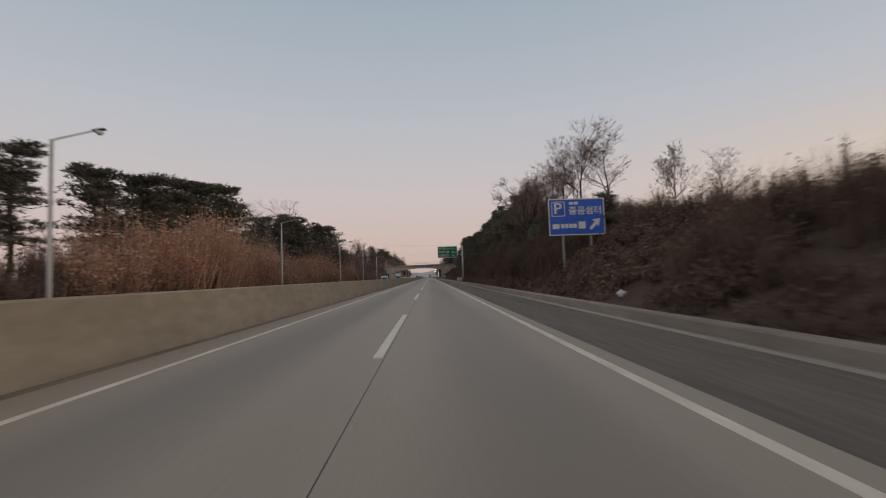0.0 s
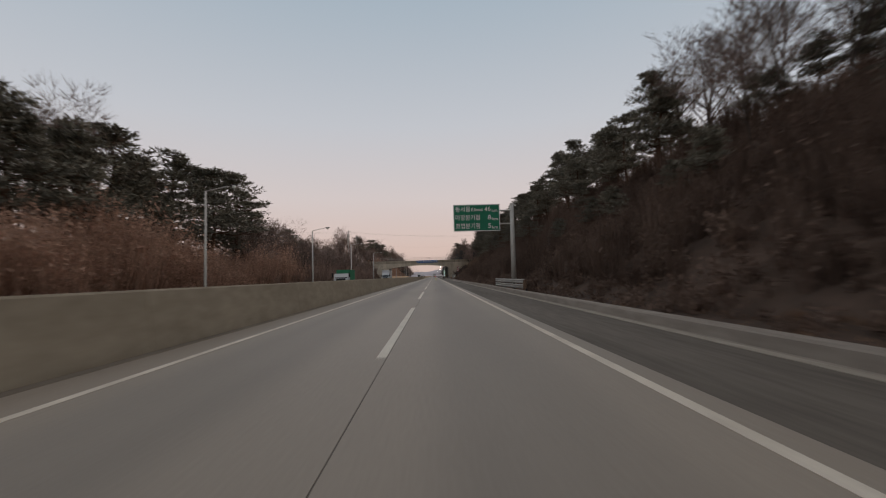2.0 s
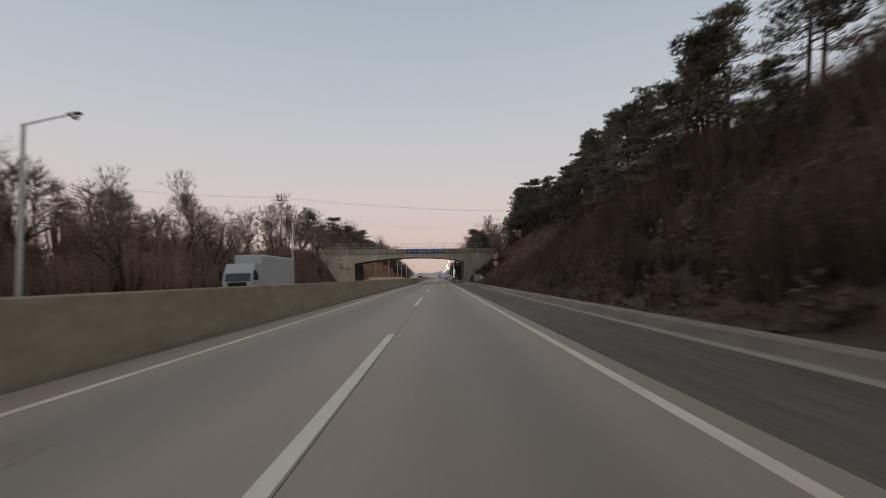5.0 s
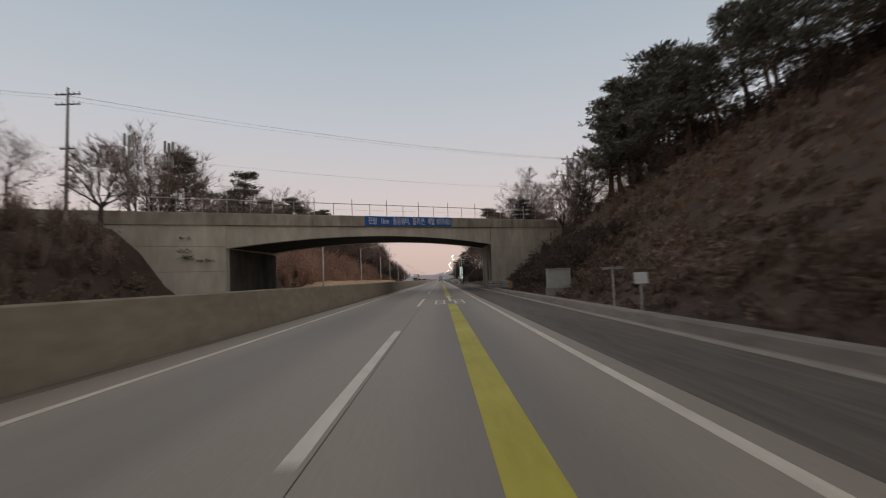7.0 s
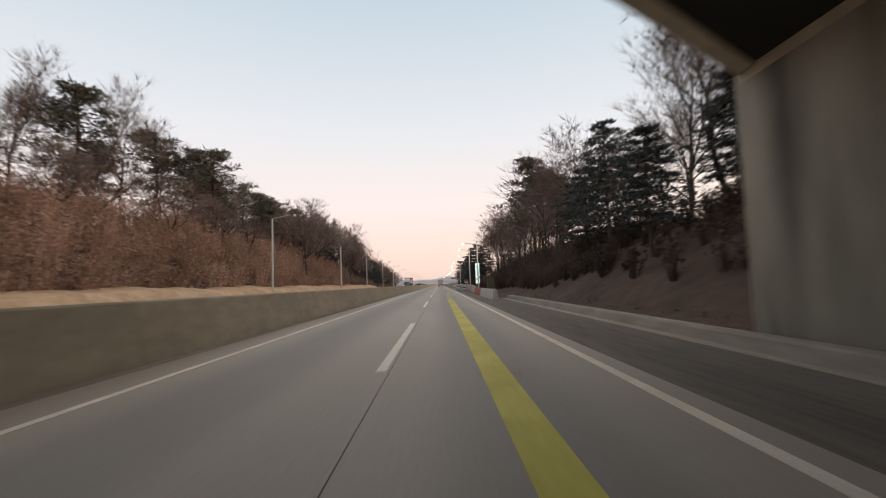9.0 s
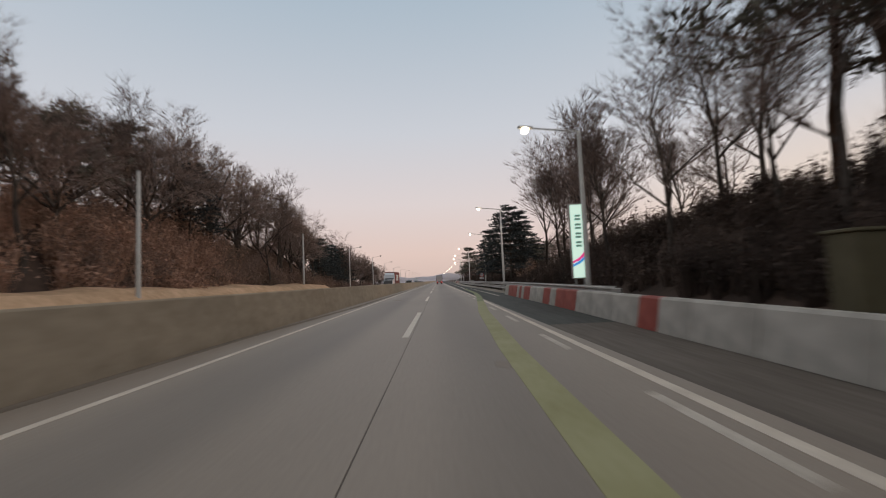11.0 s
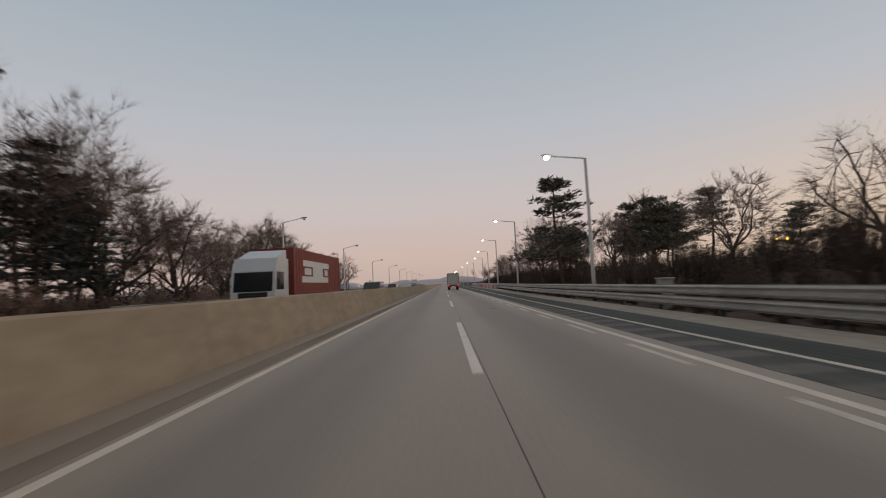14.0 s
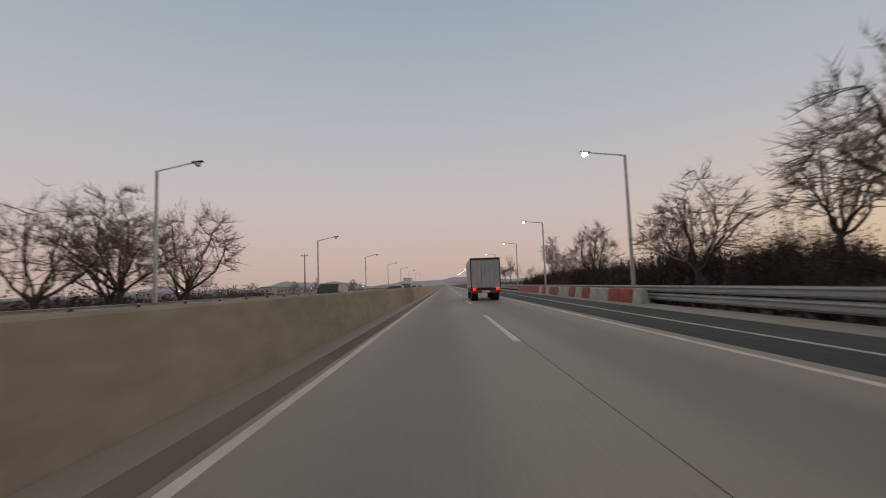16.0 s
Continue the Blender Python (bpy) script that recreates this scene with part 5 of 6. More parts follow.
def pine_meshes(seed, height, cone=0.0):
    """A red pine: bent trunk, bare below, with flat irregular pads of needles."""
    rng = random.Random(seed)
    trunk, crown = Build(), Build()
    pts, p = [], Vector((0, 0, -0.4))
    lean = Vector((rng.gauss(0, 0.07), rng.gauss(0, 0.07), 1))
    n = 8
    for k in range(n + 1):
        pts.append(p.copy())
        p = p + (lean + Vector((rng.gauss(0, 0.1), rng.gauss(0, 0.1), 0))) * (height / n)
    trunk.pipe(pts, [height * 0.017 * (1 - 0.8 * k / n) + 0.02 for k in range(n + 1)], 7)
    for k in range(32):
        t = rng.uniform(0.36, 1.0)
        i = min(int(t * n), n - 1)
        o = pts[i].lerp(pts[i + 1], t * n - i)
        a = rng.uniform(0, 6.283)
        reach = (height * 0.36 * (1.2 - t) * rng.uniform(0.6, 1.25) + 0.4) * (1 - cone * max(0, t - 0.45))
        q = o + Vector((math.cos(a) * reach, math.sin(a) * reach, reach * rng.uniform(-0.05, 0.45)))
        m = o.lerp(q, 0.5) + Vector((0, 0, -0.12 * reach))
        trunk.pipe([o, m, q], [0.05, 0.035, 0.015], 4)
        for w in (0.45, 0.75, 1.0):
            c = o.lerp(q, w) + Vector((rng.gauss(0, 0.25), rng.gauss(0, 0.25), rng.uniform(0.0, 0.25)))
            needles(crown, c, rng.uniform(0.5, 1.05) * (1 - cone * max(0, t - 0.5)), rng.uniform(0.18, 0.36), 40, 0.42, rng)
    return trunk.mesh("trunk", M_PBARK), crown.mesh("crown", M_NEEDLE)


def fir_meshes(seed, height, width):
    """A broad drooping conifer with layered boughs."""
    rng = random.Random(seed)
    trunk, crown = Build(), Build()
    trunk.pipe([(0, 0, -0.4), (0.1, 0, height * 0.5), (0, 0.1, height)], [height * 0.016, height * 0.011, 0.02], 7)
    layers = 11
    for k in range(layers):
        t = 0.27 + 0.72 * (k / (layers - 1)) ** 0.95
        boughs = 9 if k < layers - 3 else 6
        for m in range(boughs):
            reach = (width * (1.03 - t) ** 0.5 + 0.2) * rng.uniform(0.55, 1.15)
            a = k * 0.9 + m * 6.283 / boughs + rng.uniform(-0.25, 0.25)
            o = Vector((0, 0, t * height + rng.uniform(-0.15, 0.15)))
            q = o + Vector((math.cos(a) * reach, math.sin(a) * reach, -0.02 * reach + rng.uniform(-0.25, 0.3)))
            mid = o.lerp(q, 0.55) + Vector((0, 0, 0.10 * reach))
            trunk.pipe([o, mid, q], [0.045, 0.03, 0.01], 3)
            for w in (0.5, 0.76, 1.0):
                c = (o.lerp(mid, w / 0.55) if w < 0.55 else mid.lerp(q, (w - 0.55) / 0.45)) + Vector((0, 0, rng.gauss(0, 0.05)))
                needles(crown, c, 0.42 + 0.13 * reach * (1.1 - w), 0.10, 17, 0.44, rng)
    return trunk.mesh("trunk", M_BARK), crown.mesh("crown", M_DEODAR)


def proto(name, meshes, label, category="tree", group=""):
    root = thing(name, label, category, group=group)
    part("trunk", meshes[0], None, root)
    part("crown", meshes[1], None, root)
    return root


class Kind:
    """Variants of one kind of tree; the first planting of each uses the variant itself."""

    def __init__(self, name, makers, labels, group):
        self.name, self.makers, self.labels, self.group, self.roots = name, makers, labels, group, {}

    def plant(self, x, y, scale=1.0, which=None, rz=None, sink=0.1):
        k = RNG.randrange(len(self.makers)) if which is None else which
        m = pose(x, y, g(x, y) - sink, 0, 0, RNG.uniform(0, 360) if rz is None else rz)
        if k not in self.roots:
            ob = self.roots[k] = proto(self.name, self.makers[k](), self.labels[k % len(self.labels)], "tree", self.group)
        else:
            ob = copy_thing(self.roots[k], m)
        ob.matrix_basis = m
        ob.scale = (scale * RNG.uniform(0.92, 1.08), scale * RNG.uniform(0.92, 1.08), scale)
        return ob


bare = Kind("bare_tree", [lambda i=i: bare_tree_meshes(40 + i, (9.5, 11.0, 8.5, 10.5)[i], (0.75, 0.5, 0.95, 0.6)[i], (0.54, 0.5, 0.72, 0.5)[i]) for i in range(4)], ["bare deciduous tree with fine grey-brown twigs", "tall bare winter tree with thin upright limbs", "broad bare tree with a rounded twiggy crown", "bare winter tree with many slender branches"], "bare roadside trees")
pine = Kind("pine_tree", [lambda i=i: pine_meshes(70 + i, (10.0, 8.5, 11.5, 11.0)[i], (0.3, 0.3, 0.3, 0.85)[i]) for i in range(4)], ["dark red pine with flat irregular needle pads", "low dark pine with a broad uneven crown", "tall dark pine with a bare lower trunk", "dark pine tapering to a pointed top"], "pines on the banks")
fir = Kind("fir_tree", [lambda i=i: fir_meshes(90 + i, (12.5, 10.0)[i], (4.9, 3.7)[i]) for i in range(2)], ["tall dark conifer with drooping layered boughs", "dark conifer with dense layered boughs"], "dark conifers")


dome = Kind("spreading_tree", [lambda i=i: spreading_tree_meshes(20 + i, 8.0, (1.0, 1.15, 0.85)[i]) for i in range(3)], ["bare broad tree with a dense domed crown of fine twigs", "bare tree with wide fanned limbs and fine twigs", "bare tree with a rounded grey-brown crown"], "domed bare trees")


def rows(kind, y0, y1, step, x0, x1, s0, s1, which=None):
    y = y0
    while y < y1:
        kind.plant(RNG.uniform(x0, x1), y + RNG.uniform(-step, step) * 0.35, RNG.uniform(s0, s1), which)
        y += step


# left side before the bridge: pines behind russet scrub, then grey bare trees
for x, y, s, k in ((-26.5, 25.5, 0.8, 0), (-27.5, 31.5, 0.86, 2), (-30.5, 35.0, 0.85, 0), (-26.2, 38.5, 0.98, 0), (-28.8, 41.0, 0.95, 2), (-26.0, 43.5, 1.04, 0), (-27.6, 46.5, 0.94, 2), (-25.6, 49.5, 1.1, 0), (-28.6, 51.0, 1.16, 0), (-26.2, 54.0, 1.0, 2), (-28.0, 57.0, 1.2, 0), (-25.8, 59.5, 1.22, 0), (-27.6, 62.5, 1.1, 2), (-26.4, 66.0, 1.12, 0), (-31.0, 56.0, 1.3, 1)):
    pine.plant(x, y, s, k)
rows(pine, 78, 90, 3.4, -25, -28.5, 0.85, 1.0)
rows(pine, 90, 104, 3.8, -25, -28.5, 1.08, 1.22)
rows(pine, 104, 124, 4.6, -25, -28, 1.22, 1.36)
rows(pine, 88, 124, 13, -30, -35, 1.15, 1.35)
rows(bare, 84, 104, 9, -30, -33, 1.3, 1.45)
rows(dome, 122, 160, 4.2, -22.5, -28, 1.0, 1.3)
rows(dome, 160, 200, 5.2, -22.5, -28, 0.9, 1.15)
rows(bare, 128, 200, 10, -24, -30, 0.75, 0.95)
rows(dome, 200, 240, 4.6, -23, -31, 0.7, 0.95)
rows(bare, 202, 244, 11, -26, -36, 0.75, 0.95)
rows(dome, 134, 262, 20, -33, -40, 1.2, 1.5)
rows(pine, 128, 150, 10, -26, -29, 0.75, 0.9)
pine.plant(-20.5, 243.0, 0.62, 0)
# left hillside after the bridge
rows(bare, 264, 290, 6, -31, -44, 1.2, 1.5)
rows(pine, 266, 350, 7.5, -29, -34, 1.0, 1.25)
rows(pine, 318, 366, 9, -28, -31, 1.05, 1.3)
rows(bare, 274, 345, 7.5, -28.5, -33, 1.0, 1.25)
rows(dome, 340, 366, 4.4, -23, -28, 1.3, 1.6)
rows(dome, 366, 396, 4.4, -22, -27, 1.55, 1.85)
rows(dome, 396, 410, 4.4, -22, -28, 1.3, 1.6)
rows(bare, 346, 408, 8, -22, -29, 1.1, 1.4)
rows(dome, 344, 412, 12, -31, -40, 1.5, 1.8)
rows(dome, 264, 342, 6, -25.5, -30, 0.85, 1.1)
fir.plant(-25.5, 366, 1.0, 1)
for x, y, s in ((-22.5, 406, 0.95), (-23.4, 411, 1.0), (-22.6, 416, 0.9), (-23.6, 421, 1.0), (-22.6, 426, 1.0), (-24, 430, 0.95)):
    fir.plant(x, y, s, 1)
bare.plant(-22.2, 424.5, 1.3, 0)
bare.plant(-23.5, 429.5, 1.25, 3)
rows(dome, 430, 466, 4.4, -21.5, -25, 1.2, 1.5)
rows(bare, 414, 452, 9, -23, -28, 0.95, 1.15)
for x, y, s, k in ((-22.0, 456.5, 1.36, 1), (-22.4, 462.5, 1.25, 2), (-21.6, 468.0, 1.15, 0), (-23.0, 474.5, 1.05, 2), (-22.0, 480.0, 1.0, 1), (-21.4, 484.5, 1.1, 0), (-21.6, 492.2, 1.16, 1), (-24.5, 488.0, 1.0, 2), (-25.0, 497.0, 0.85, 0)):
    dome.plant(x, y, s, k)
rows(dome, 436, 500, 17, -30, -48, 0.9, 1.1)
rows(bare, 540, 700, 24, -30, -52, 0.5, 0.7)
# right slope
for x, y, s, k in ((21.8, 60, 1.32, 1), (22.8, 53.8, 1.3, 0), (30, 52, 0.84, 3), (23.2, 71.8, 1.35, 3), (26, 37, 0.64, 3), (20.4, 66, 1.0, 0), (19, 79, 0.9, 3), (21.5, 86, 0.95, 0), (21, 92, 1.0, 2), (18.2, 84, 0.75, 2), (33, 43, 0.6, 2)):
    bare.plant(x, y, 0.84 * s, k)
dome.plant(16.8, 70.5, 1.5, 1)
dome.plant(19.4, 75.5, 1.25, 2)
rows(pine, 76, 94, 3.6, 19.5, 23, 0.36, 0.52, 1)
rows(bare, 74, 106, 5, 21, 26, 0.8, 1.05)
rows(pine, 95, 200, 3.2, 18.5, 23, 0.68, 0.9)
rows(pine, 115, 205, 9, 24, 30, 0.75, 0.95)
rows(pine, 203, 240, 2.8, 20.5, 23.5, 0.62, 0.8)
rows(pine, 206, 240, 8, 23.5, 26, 0.75, 0.95)
rows(pine, 34, 110, 6, 14, 17.5, 0.3, 0.45, 1)
rows(bare, 100, 200, 24, 22, 28, 0.75, 0.95)
rows(pine, 112, 200, 9, 14.5, 18, 0.4, 0.58)
rows(dome, 258, 290, 4.2, 15, 32, 0.75, 1.0)
rows(dome, 262, 284, 5, 19, 30, 0.95, 1.2)
pine.plant(17.5, 276, 0.6, 1)
for x, y, s, k in ((16.6, 260.0, 0.9, 0), (18.8, 261.5, 1.1, 1), (21.0, 263.0, 1.25, 2)):
    dome.plant(x, y, s, k)
for x, y, s, k, a in ((22.0, 257.0, 1.1, 2, 60), (24.0, 259.5, 1.15, 0, 170), (25.5, 257.0, 1.2, 0, 280), (23.4, 254.5, 1.05, 1, 20)):
    pine.plant(x, y, s, k, a)
for x, y, s, k, a in ((20.6, 254.5, 1.0, 0, 40), (22.3, 252.0, 1.05, 2, 130), (20.2, 249.5, 1.0, 1, 200), (22.4, 247.0, 1.1, 2, 310), (20.8, 245.5, 0.9, 1, 15), (21.4, 243.0, 1.0, 0, 85), (21.2, 238.5, 0.9, 1, 140), (23.6, 249.5, 1.0, 0, 260), (22.6, 241.5, 0.85, 2, 20)):
    pine.plant(x, y, s, k, a)
for x, y, s, k, a in ((14.6, 281.5, 1.1, 1, 60), (16.8, 278.0, 1.1, 3, 150), (18.8, 283.5, 1.15, 0, 220), (16.4, 288.0, 1.2, 3, 340)):
    bare.plant(x, y, s, k, a)
fir.plant(21, 266, 0.6, 1)
rows(fir, 274, 300, 6, 11.8, 15.5, 0.6, 0.8)
rows(bare, 298, 360, 4.0, 12.5, 17, 0.95, 1.25)
for x, y, s, k in ((17.2, 383.5, 1.5, 1), (20.6, 385.0, 1.75, 1), (20.0, 376.0, 1.5, 3), (24.0, 388.0, 1.6, 3), (18.6, 371.0, 1.25, 1)):
    bare.plant(x, y, s, k)
rows(bare, 300, 390, 9, 19, 28, 1.1, 1.4)
for x, y, s, k, a in ((15.8, 326.5, 1.3, 0, 70), (16.6, 331.5, 1.45, 2, 200), (18.4, 336.0, 1.4, 2, 20), (20.0, 329.0, 1.35, 0, 150)):
    pine.plant(x, y, s, k, a)
for x, y, s, k in ((11.2, 379.6, 0.91, 0), (10.5, 382.8, 0.86, 0), (9.5, 388.0, 0.88, 1), (13.6, 384.5, 1.0, 1)):
    fir.plant(x, y, s, k)
# right side beside the exit lane: one tall pine, domed bare trees and dark pines behind
pine.plant(10.2, 441.3, 1.03, 0, 215)
for x, y, s, k in ((15.6, 457, 0.8, 1), (16.4, 464.5, 0.7, 0), (19.5, 468, 0.75, 1), (30.5, 476, 1.05, 1), (32.6, 478.5, 1.25, 1), (34.8, 476.5, 1.45, 1), (36.5, 480, 1.38, 0), (38.6, 478, 1.4, 1), (41, 482.5, 1.55, 1), (33.5, 483, 1.35, 0), (46.2, 478.6, 1.3, 2), (48.3, 462.6, 1.12, 1), (51.7, 446.6, 1.15, 0), (54.0, 441.5, 1.0, 1)):
    pine.plant(x, y, s, k)
for x, y, s, k in ((12.0, 457.4, 1.3, 2), (10.4, 450.2, 0.85, 2), (27.9, 475.4, 1.45, 2), (38.5, 485, 2.05, 1), (44.5, 471, 2.08, 1), (46.4, 448.8, 2.15, 1), (23.0, 478, 1.2, 0), (17.2, 474.8, 1.38, 1), (21.5, 484, 1.2, 0), (12.4, 482.6, 1.03, 0), (12.9, 501.5, 0.96, 2), (17.5, 496, 0.8, 1), (15.6, 511, 0.6, 1), (15.2, 522, 0.6, 0)):
    dome.plant(x, y, s, k)
rows(bare, 392, 440, 12, 30, 42, 0.7, 0.9)
rows(bare, 536, 700, 16, 16, 30, 0.5, 0.7)


def loose(name, verts, faces, material, label, category):
    me = bpy.data.meshes.new(name)
    me.from_pydata(verts, [], faces)
    me.materials.append(material)
    tagged(new(name, me), label, category, kind="stuff")


def sprays(name, count, area, height, width, leaf, material, label, seed, stems=14, leaves=26, keep=None):
    """Thicket of many stems with leaves or side twigs, one sheet of loose triangles."""
    r = np.random.RandomState(seed)
    x = r.uniform(area[0], area[1], count)
    y = r.uniform(area[2], area[3], count)
    if keep is not None:
        ok = keep(x, y)
        x, y = x[ok], y[ok]
    n = len(x)
    z = terrain(x, y) - 0.05
    h = r.uniform(height[0], height[1], n) * (0.82 + 0.2 * np.sin(0.19 * y + 0.5 * x + seed) + 0.16 * np.sin(0.53 * y - 0.3 * x + 2 * seed))
    base = np.stack([x, y, z], 1)
    V = []
    # stems: slim triangles that fan out
    a = r.uniform(0, 6.283, (n, stems))
    o = r.uniform(0.05, width, (n, stems)) * h[:, None] * 0.5
    root = base[:, None, :] + np.stack([0.25 * o * np.cos(a), 0.25 * o * np.sin(a), 0 * a], 2)
    tip = base[:, None, :] + np.stack([o * np.cos(a), o * np.sin(a), h[:, None] * r.uniform(0.55, 1.0, (n, stems))], 2)
    s = np.stack([-np.sin(a), np.cos(a), 0 * a], 2) * (0.012 + 0.006 * h[:, None, None])
    V.append(np.stack([root - s, root + s, tip], 2).reshape(-1, 3))
    # leaves along the stems
    t = r.uniform(0.25, 1.0, (n, leaves))
    j = r.randint(0, stems, (n, leaves))
    i = np.arange(n)[:, None]
    c = root[i, j] + (tip[i, j] - root[i, j]) * t[..., None] + r.normal(0, 0.10 * leaf * 6, (n, leaves, 3))
    d = r.normal(0, 1, (n, leaves, 3))
    d /= np.linalg.norm(d, axis=2, keepdims=True)
    e = np.cross(d, r.normal(0, 1, (n, leaves, 3)))
    e /= np.linalg.norm(e, axis=2, keepdims=True)
    k = leaf * r.uniform(0.6, 1.4, (n, leaves, 1))
    V.append(np.stack([c - e * k * 0.45, c + e * k * 0.45, c + d * k * 1.3], 2).reshape(-1, 3))
    P = np.concatenate(V)
    loose(name, P.tolist(), np.arange(len(P)).reshape(-1, 3).tolist(), material, label, "undergrowth")


# russet leaf-holding shrubs on the left, dark scrub on the slopes, dry grass at the feet
sprays("russet_thicket", 540, (-25.5, -20.4, 34, 134), (4.2, 7.0), 0.85, 0.17, M_DEADLEAF, "russet thicket of shrubs holding dead leaves", 1, 26, 200)
sprays("russet_crowns", 80, (-23.5, -20.6, 31, 64), (7.0, 8.6), 0.9, 0.17, M_DEADLEAF, "tall russet shrubs holding dead leaves", 35, 40, 420)
sprays("russet_crowns", 70, (-24.5, -21, 66, 104), (6.0, 7.8), 0.9, 0.17, M_DEADLEAF, "tall russet shrubs holding dead leaves", 39, 36, 300)
sprays("dark_thicket", 220, (-26, -20.4, -8, 34), (3.4, 5.6), 0.85, 0.13, M_SCRUB, "dark brown thicket under the pines", 36, 50, 90)
sprays("russet_thicket", 620, (-29, -20.4, 262, 366), (2.4, 5.2), 0.95, 0.16, M_OAKLEAF, "brown thicket of shrubs on the hillside", 2, 22, 165)
sprays("upper_hillside_brush", 300, (-31, -23, 264, 372), (3.0, 5.4), 0.95, 0.17, M_OAKLEAF, "brown brush between the trees on the hillside", 32, 24, 120)
sprays("hillside_brush", 300, (-27, -20.4, 360, 412), (1.6, 3.4), 1.0, 0.15, M_BRUSH, "reddish-brown brush at the foot of the hillside", 31, 26, 120)
sprays("grey_thicket", 500, (-28, -20.4, 120, 226), (2.6, 5.6), 0.8, 0.12, M_HAZEL, "grey-brown thicket of bare shrubs", 3, 40, 95)
sprays("left_slope_scrub", 420, (-28, -20.0, 206, 256), (0.7, 1.9), 1.0, 0.15, M_BRUSH, "brown scrub on the slope beside the bridge", 22, 18, 80, keep=lambda x, y: y < 256 + 0.6 * (x - 7.5))
sprays("slope_thicket", 300, (-30, -21.5, 198, 252), (1.9, 4.0), 0.8, 0.12, M_HAZEL, "dense grey-brown thicket on the slope beside the bridge", 26, 46, 100, keep=lambda x, y: y < 254 + 0.6 * (x - 7.5))
sprays("tall_thicket", 170, (-31, -24.5, 126, 206), (4.2, 7.0), 0.6, 0.11, M_HAZEL, "tall grey-brown thicket of slender bare shrubs", 19, 70, 170)
sprays("grey_thicket", 560, (-29, -20.8, 345, 470), (1.8, 4.6), 0.8, 0.15, M_HAZEL, "grey-brown thicket under the trees", 4, 32, 120)
sprays("dark_slope_scrub", 300, (8.9, 14.5, 236, 266), (1.2, 2.6), 0.9, 0.15, M_BRAMBLE, "dark scrub beside the bridge abutment", 14, 18, 90, keep=lambda x, y: y < 257 + 0.6 * (x - 7.5))
sprays("slope_scrub", 2550, (9.6, 24, 0, 198), (1.8, 3.6), 0.85, 0.11, M_SCRUB, "dense dry brown scrub on the cut slope", 5, 46, 52, keep=lambda x, y: (y > 22) & (x > 9.6 + 0.5 * np.sin(y * 0.7)) & ~((np.abs(x - 11.5) < 2.4) & (y > 17) & (y < 33)))
sprays("foot_scrub", 1100, (8.3, 10.6, 0, 250), (0.35, 1.1), 1.4, 0.11, M_SCRUB, "low dead weeds at the foot of the slope", 20, 14, 40, keep=lambda x, y: ~((x < 10) & (y > 16.5) & (y < 20.6)))
sprays("foot_thicket", 420, (9.0, 15, 36, 190), (0.8, 1.9), 1.0, 0.14, M_SCRUB, "low brown thicket at the slope foot", 33, 18, 70, keep=lambda x, y: ~((np.abs(x - 9.2) < 2.0) & (np.abs(y - 103) < 3)))
sprays("near_slope_scrub", 620, (9.6, 26, 4, 52), (1.6, 2.8), 0.95, 0.085, M_SCRUB, "fuzzy dry brown scrub behind the blue sign", 17, 62, 70, keep=lambda x, y: ~((np.abs(x - 11.5) < 2.4) & (y > 17) & (y < 33)))
sprays("crest_scrub", 380, (20.5, 27, 194, 250), (2.0, 4.0), 0.9, 0.17, M_BRAMBLE, "dark scrub under the pines on the crest", 25, 18, 80)
sprays("abutment_brush", 420, (12, 32, 232, 268), (0.5, 1.3), 1.1, 0.13, M_SCRUB, "dark low brush on the hill beside the bridge", 37, 24, 46, keep=lambda x, y: y < 256.5 + 0.6 * (x - 7.5))
sprays("upper_slope_scrub", 200, (9.2, 13, 196, 246), (0.5, 1.2), 1.0, 0.16, M_SCRUB, "dry brown scrub at the foot of the slope", 18, 16, 66)
sprays("sign_scrub", 260, (9.2, 14.2, 13, 33), (0.7, 1.5), 1.2, 0.14, M_SCRUB, "low dry scrub in front of the blue sign", 15, 16, 60, keep=lambda x, y: ~((x < 10.1) & (y > 16.5) & (y < 20.6)))
sprays("slope_grass", 2000, (9.5, 24, 186, 250), (0.3, 0.85), 1.5, 0.11, M_GRASS, "dry grass on the cut slope", 6, 16, 6)
sprays("low_slope_scrub", 900, (9.6, 25, 186, 252), (0.35, 0.95), 1.3, 0.14, M_BRUSH, "low dry brown scrub on the upper slope", 13, 18, 50)
sprays("bank_scrub", 660, (10.5, 24, 268, 364), (1.2, 3.4), 0.85, 0.12, M_BRAMBLE, "dark scrub on the low bank", 7, 34, 105, keep=lambda x, y: x > 10.6 + np.clip((y - 330) * 0.02, 0, 2))
sprays("near_bank_scrub", 580, (10.2, 17, 294, 362), (1.2, 2.8), 0.85, 0.11, M_BRAMBLE, "dense dark brambles on the low bank", 27, 32, 90, keep=lambda x, y: (x > 10.3 + np.clip((y - 330) * 0.02, 0, 2)) )
sprays("hedge_scrub", 760, (11.0, 19, 402, 540), (1.8, 3.6), 0.8, 0.10, M_BRAMBLE, "dark twiggy scrub behind the guard rail", 8, 40, 90)
sprays("verge_grass", 2200, (7.4, 9.3, -25, 300), (0.12, 0.38), 1.6, 0.05, M_GRASS, "dry grass on the verge", 9, 14, 4)
sprays("field_hedge", 190, (-30, -25.5, 440, 520), (2.8, 4.2), 0.9, 0.15, M_BRAMBLE, "low dark hedge under the bare trees", 24, 22, 100)
sprays("field_scrub", 320, (-60, -20.5, 430, 640), (0.6, 1.5), 1.0, 0.14, M_SCRUB, "low dry scrub on the field", 10, 18, 40)
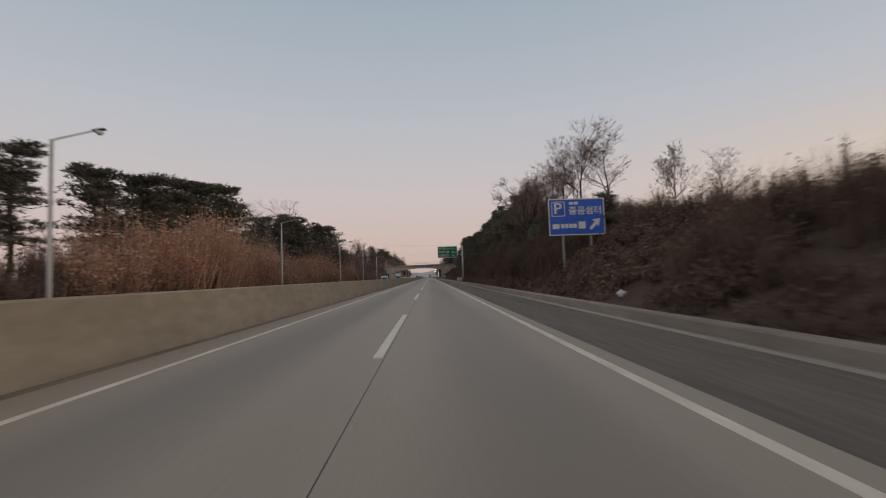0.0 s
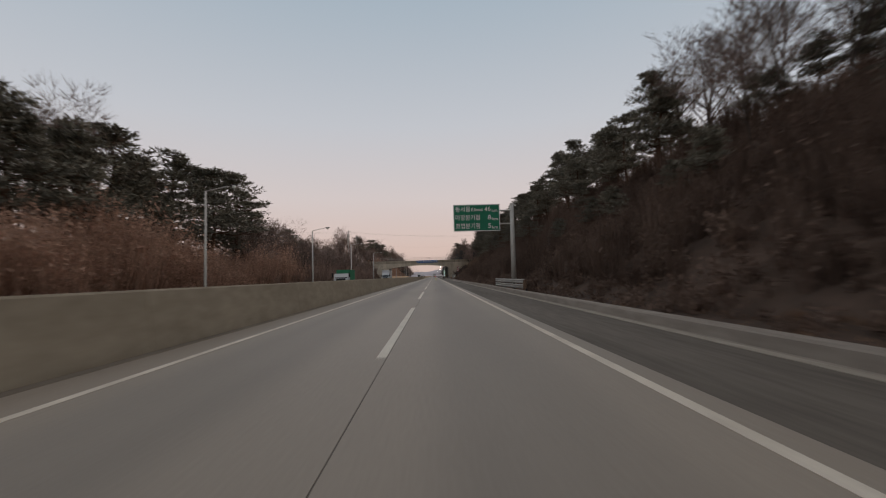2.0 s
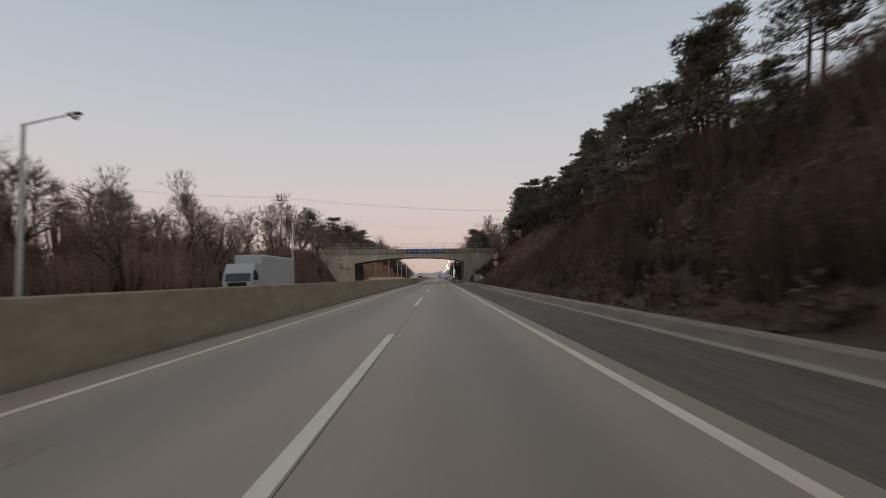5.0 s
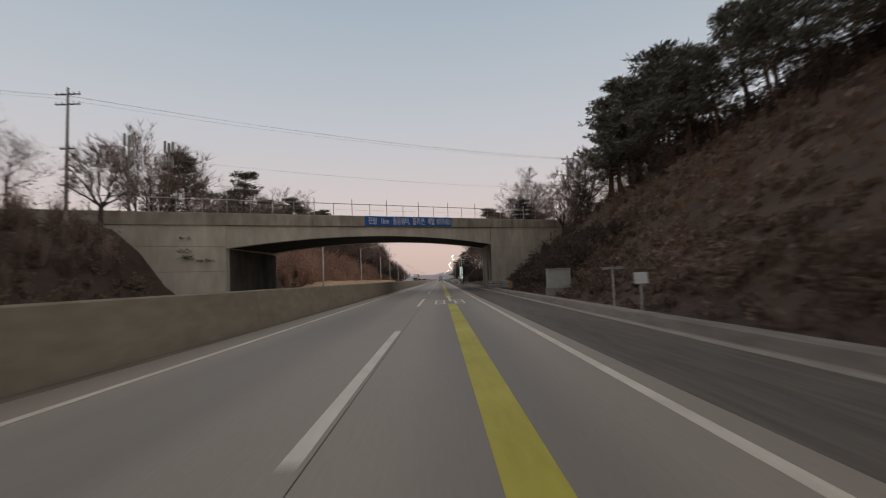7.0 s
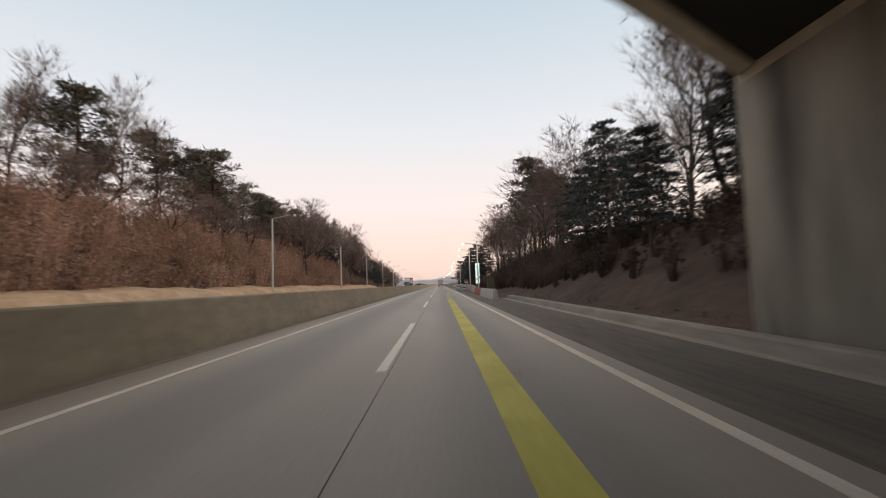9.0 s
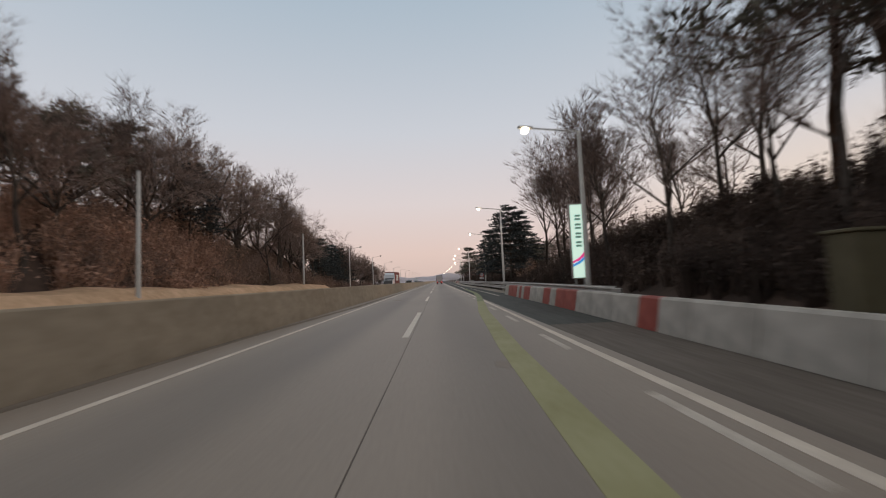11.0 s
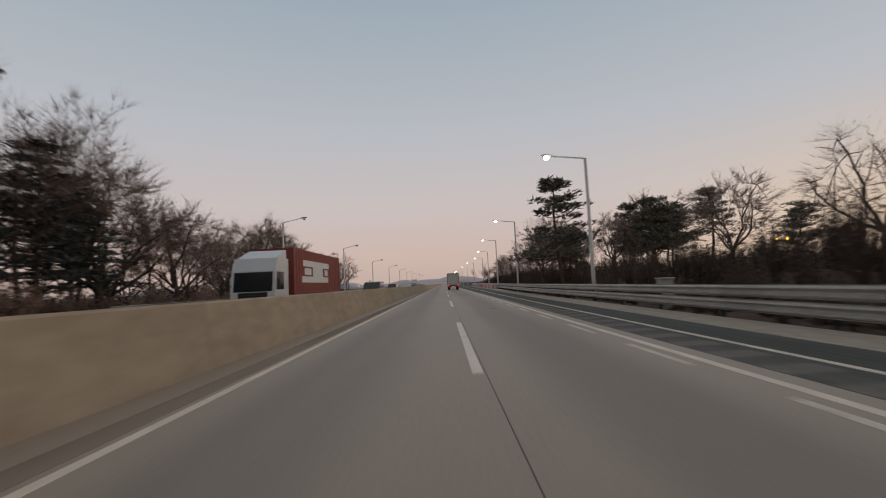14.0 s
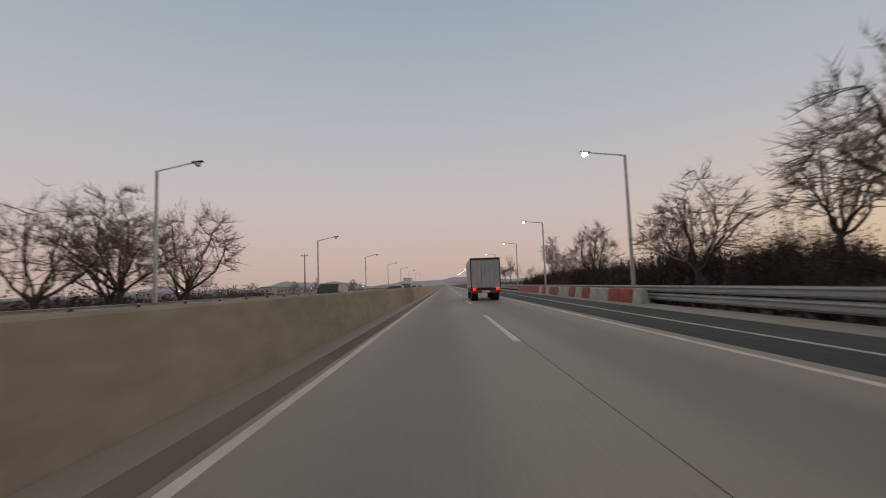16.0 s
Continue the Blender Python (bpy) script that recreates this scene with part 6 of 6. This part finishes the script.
sprays("oak_leaf_shrubs", 7, (11.8, 14.4, 374, 382), (1.9, 3.2), 0.8, 0.12, M_OAKLEAF, "brown shrubs holding dead oak leaves", 23, 20, 240)
sprays("low_hedge_scrub", 430, (10.4, 22, 360, 403), (1.5, 2.8), 0.9, 0.17, M_BRAMBLE, "low dark scrub under the conifers", 21, 20, 80)
RAIL_Y, RAIL_X = [331, 345, 362, 380, 411, 440, 457, 475, 490, 530, 580], [6.55, 7.35, 8.05, 8.2, 8.05, 8.15, 8.5, 9.3, 9.65, 10.3, 11.1]
sprays("field_thicket", 420, (22, 66, 424, 500), (1.4, 2.9), 0.95, 0.16, M_BRAMBLE, "dark thicket under the trees across the field", 38, 20, 60)
sprays("rail_weeds", 900, (7.6, 12.6, 345, 540), (0.45, 0.9), 1.3, 0.12, M_BRAMBLE, "dark dead weeds close behind the guard rail", 34, 14, 34, keep=lambda x, y: (x > np.interp(y, RAIL_Y, RAIL_X) + 0.35) & (x < np.interp(y, RAIL_Y, RAIL_X) + 1.7))
sprays("rail_scrub", 420, (9.4, 11.5, 345, 560), (0.5, 1.2), 1.2, 0.14, M_BRAMBLE, "low dark brambles behind the guard rail", 16, 16, 60, keep=lambda x, y: x > 9.3 + np.clip((y - 450) * 0.016, 0, 2))
sprays("far_scrub", 260, (-44, -28, 0, 420), (2.0, 4.5), 0.9, 0.18, M_SCRUB, "brown scrub deep between the trees", 11, 20, 60)
sprays("far_scrub", 260, (18, 44, 260, 560), (1.4, 3.2), 0.9, 0.18, M_SCRUB, "brown scrub deep between the trees", 12, 20, 60)


def plastic_bag(x, y, size, seed):
    """A crumpled bag: a ball pulled out of shape, with a knotted end."""
    rng = random.Random(seed)
    bm = bmesh.new()
    bmesh.ops.create_icosphere(bm, subdivisions=3, radius=size)
    waves = [(Vector((rng.gauss(0, 1), rng.gauss(0, 1), rng.gauss(0, 1))), rng.uniform(0, 6.283)) for _ in range(7)]
    for v in bm.verts:
        k = 1 + 0.09 * sum(math.sin(w.dot(v.co) / size * 2.2 + p) for w, p in waves)
        v.co = Vector((v.co.x * k, v.co.y * k * 0.8, max(v.co.z, -0.55 * size) * k * 0.75))
        if v.co.z > 0.5 * size:
            v.co.x, v.co.y = v.co.x * 0.45, v.co.y * 0.45
    me = bpy.data.meshes.new("plastic_bag")
    bm.to_mesh(me)
    bm.free()
    me.materials.append(M_WHITE)
    ob = new("plastic_bag", me)
    ob.matrix_basis = pose(x, y, g(x, y) + 0.38 * size, 0, 0, 35)
    tagged(ob, "crumpled white plastic bag lying in the dead weeds", "litter")


plastic_bag(9.3, 19.9, 0.26, 3)


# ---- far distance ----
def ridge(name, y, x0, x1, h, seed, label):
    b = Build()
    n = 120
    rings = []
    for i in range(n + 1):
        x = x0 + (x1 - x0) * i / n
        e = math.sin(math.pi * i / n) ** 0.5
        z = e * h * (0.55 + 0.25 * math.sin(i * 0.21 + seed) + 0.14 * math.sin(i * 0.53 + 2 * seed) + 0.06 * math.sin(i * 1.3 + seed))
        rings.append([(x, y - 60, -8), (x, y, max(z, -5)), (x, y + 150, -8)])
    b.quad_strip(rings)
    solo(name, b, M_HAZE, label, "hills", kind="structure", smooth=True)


ridge("backdrop_hills", 3200, -2800, 900, 62, 1.0, "hills on the horizon, haze painted in as blue-grey")
ridge("backdrop_ridge", 2500, -200, 2600, 40, 2.3, "low wooded ridge on the horizon, haze painted into its colour")


def far_building(x, y, w, d, h):
    root = thing("far_building", "small pale building far off in the plain", "building", (x, y, -3.2), group="far buildings")
    b = Build()
    b.box(-w / 2, w / 2, 0, d, -1.0, h)
    part("wall", b, M_WHITEBLOCK, root)
    b = Build()
    b.box(-w / 2 - 0.3, w / 2 + 0.3, -0.3, d + 0.3, h, h + 0.5, 0.1)
    part("roof", b, M_CPOLE, root)
    for k in range(int(w / 4)):
        b = Build()
        b.box(-0.8, 0.8, -0.05, 0.05, -0.6, 0.6)
        part("window", b, M_GLASS, root).matrix_basis = pose(-w / 2 + 2 + 4 * k, 0, h * 0.55)


town = random.Random(5)
for k in range(13):
    y = 850 + town.uniform(0, 500)
    far_building(-(0.14 + 0.23 * town.random()) * y, y, town.uniform(7, 20), 12, town.uniform(2.5, 8.5))
# lit lamps of the roads out in the plain
lit = next(o for o in scene.objects if o.name.startswith("street_lamp") and o.get("group") == "lit street lamps")
for k in range(16):
    y = 640 + 34 * k + town.uniform(-8, 8)
    copy_thing(lit, pose(-(0.08 + 0.2 * town.random()) * y, y, -6.4, 0, 0, town.uniform(0, 360)))["label"] = "small lit lamp far off in the plain"
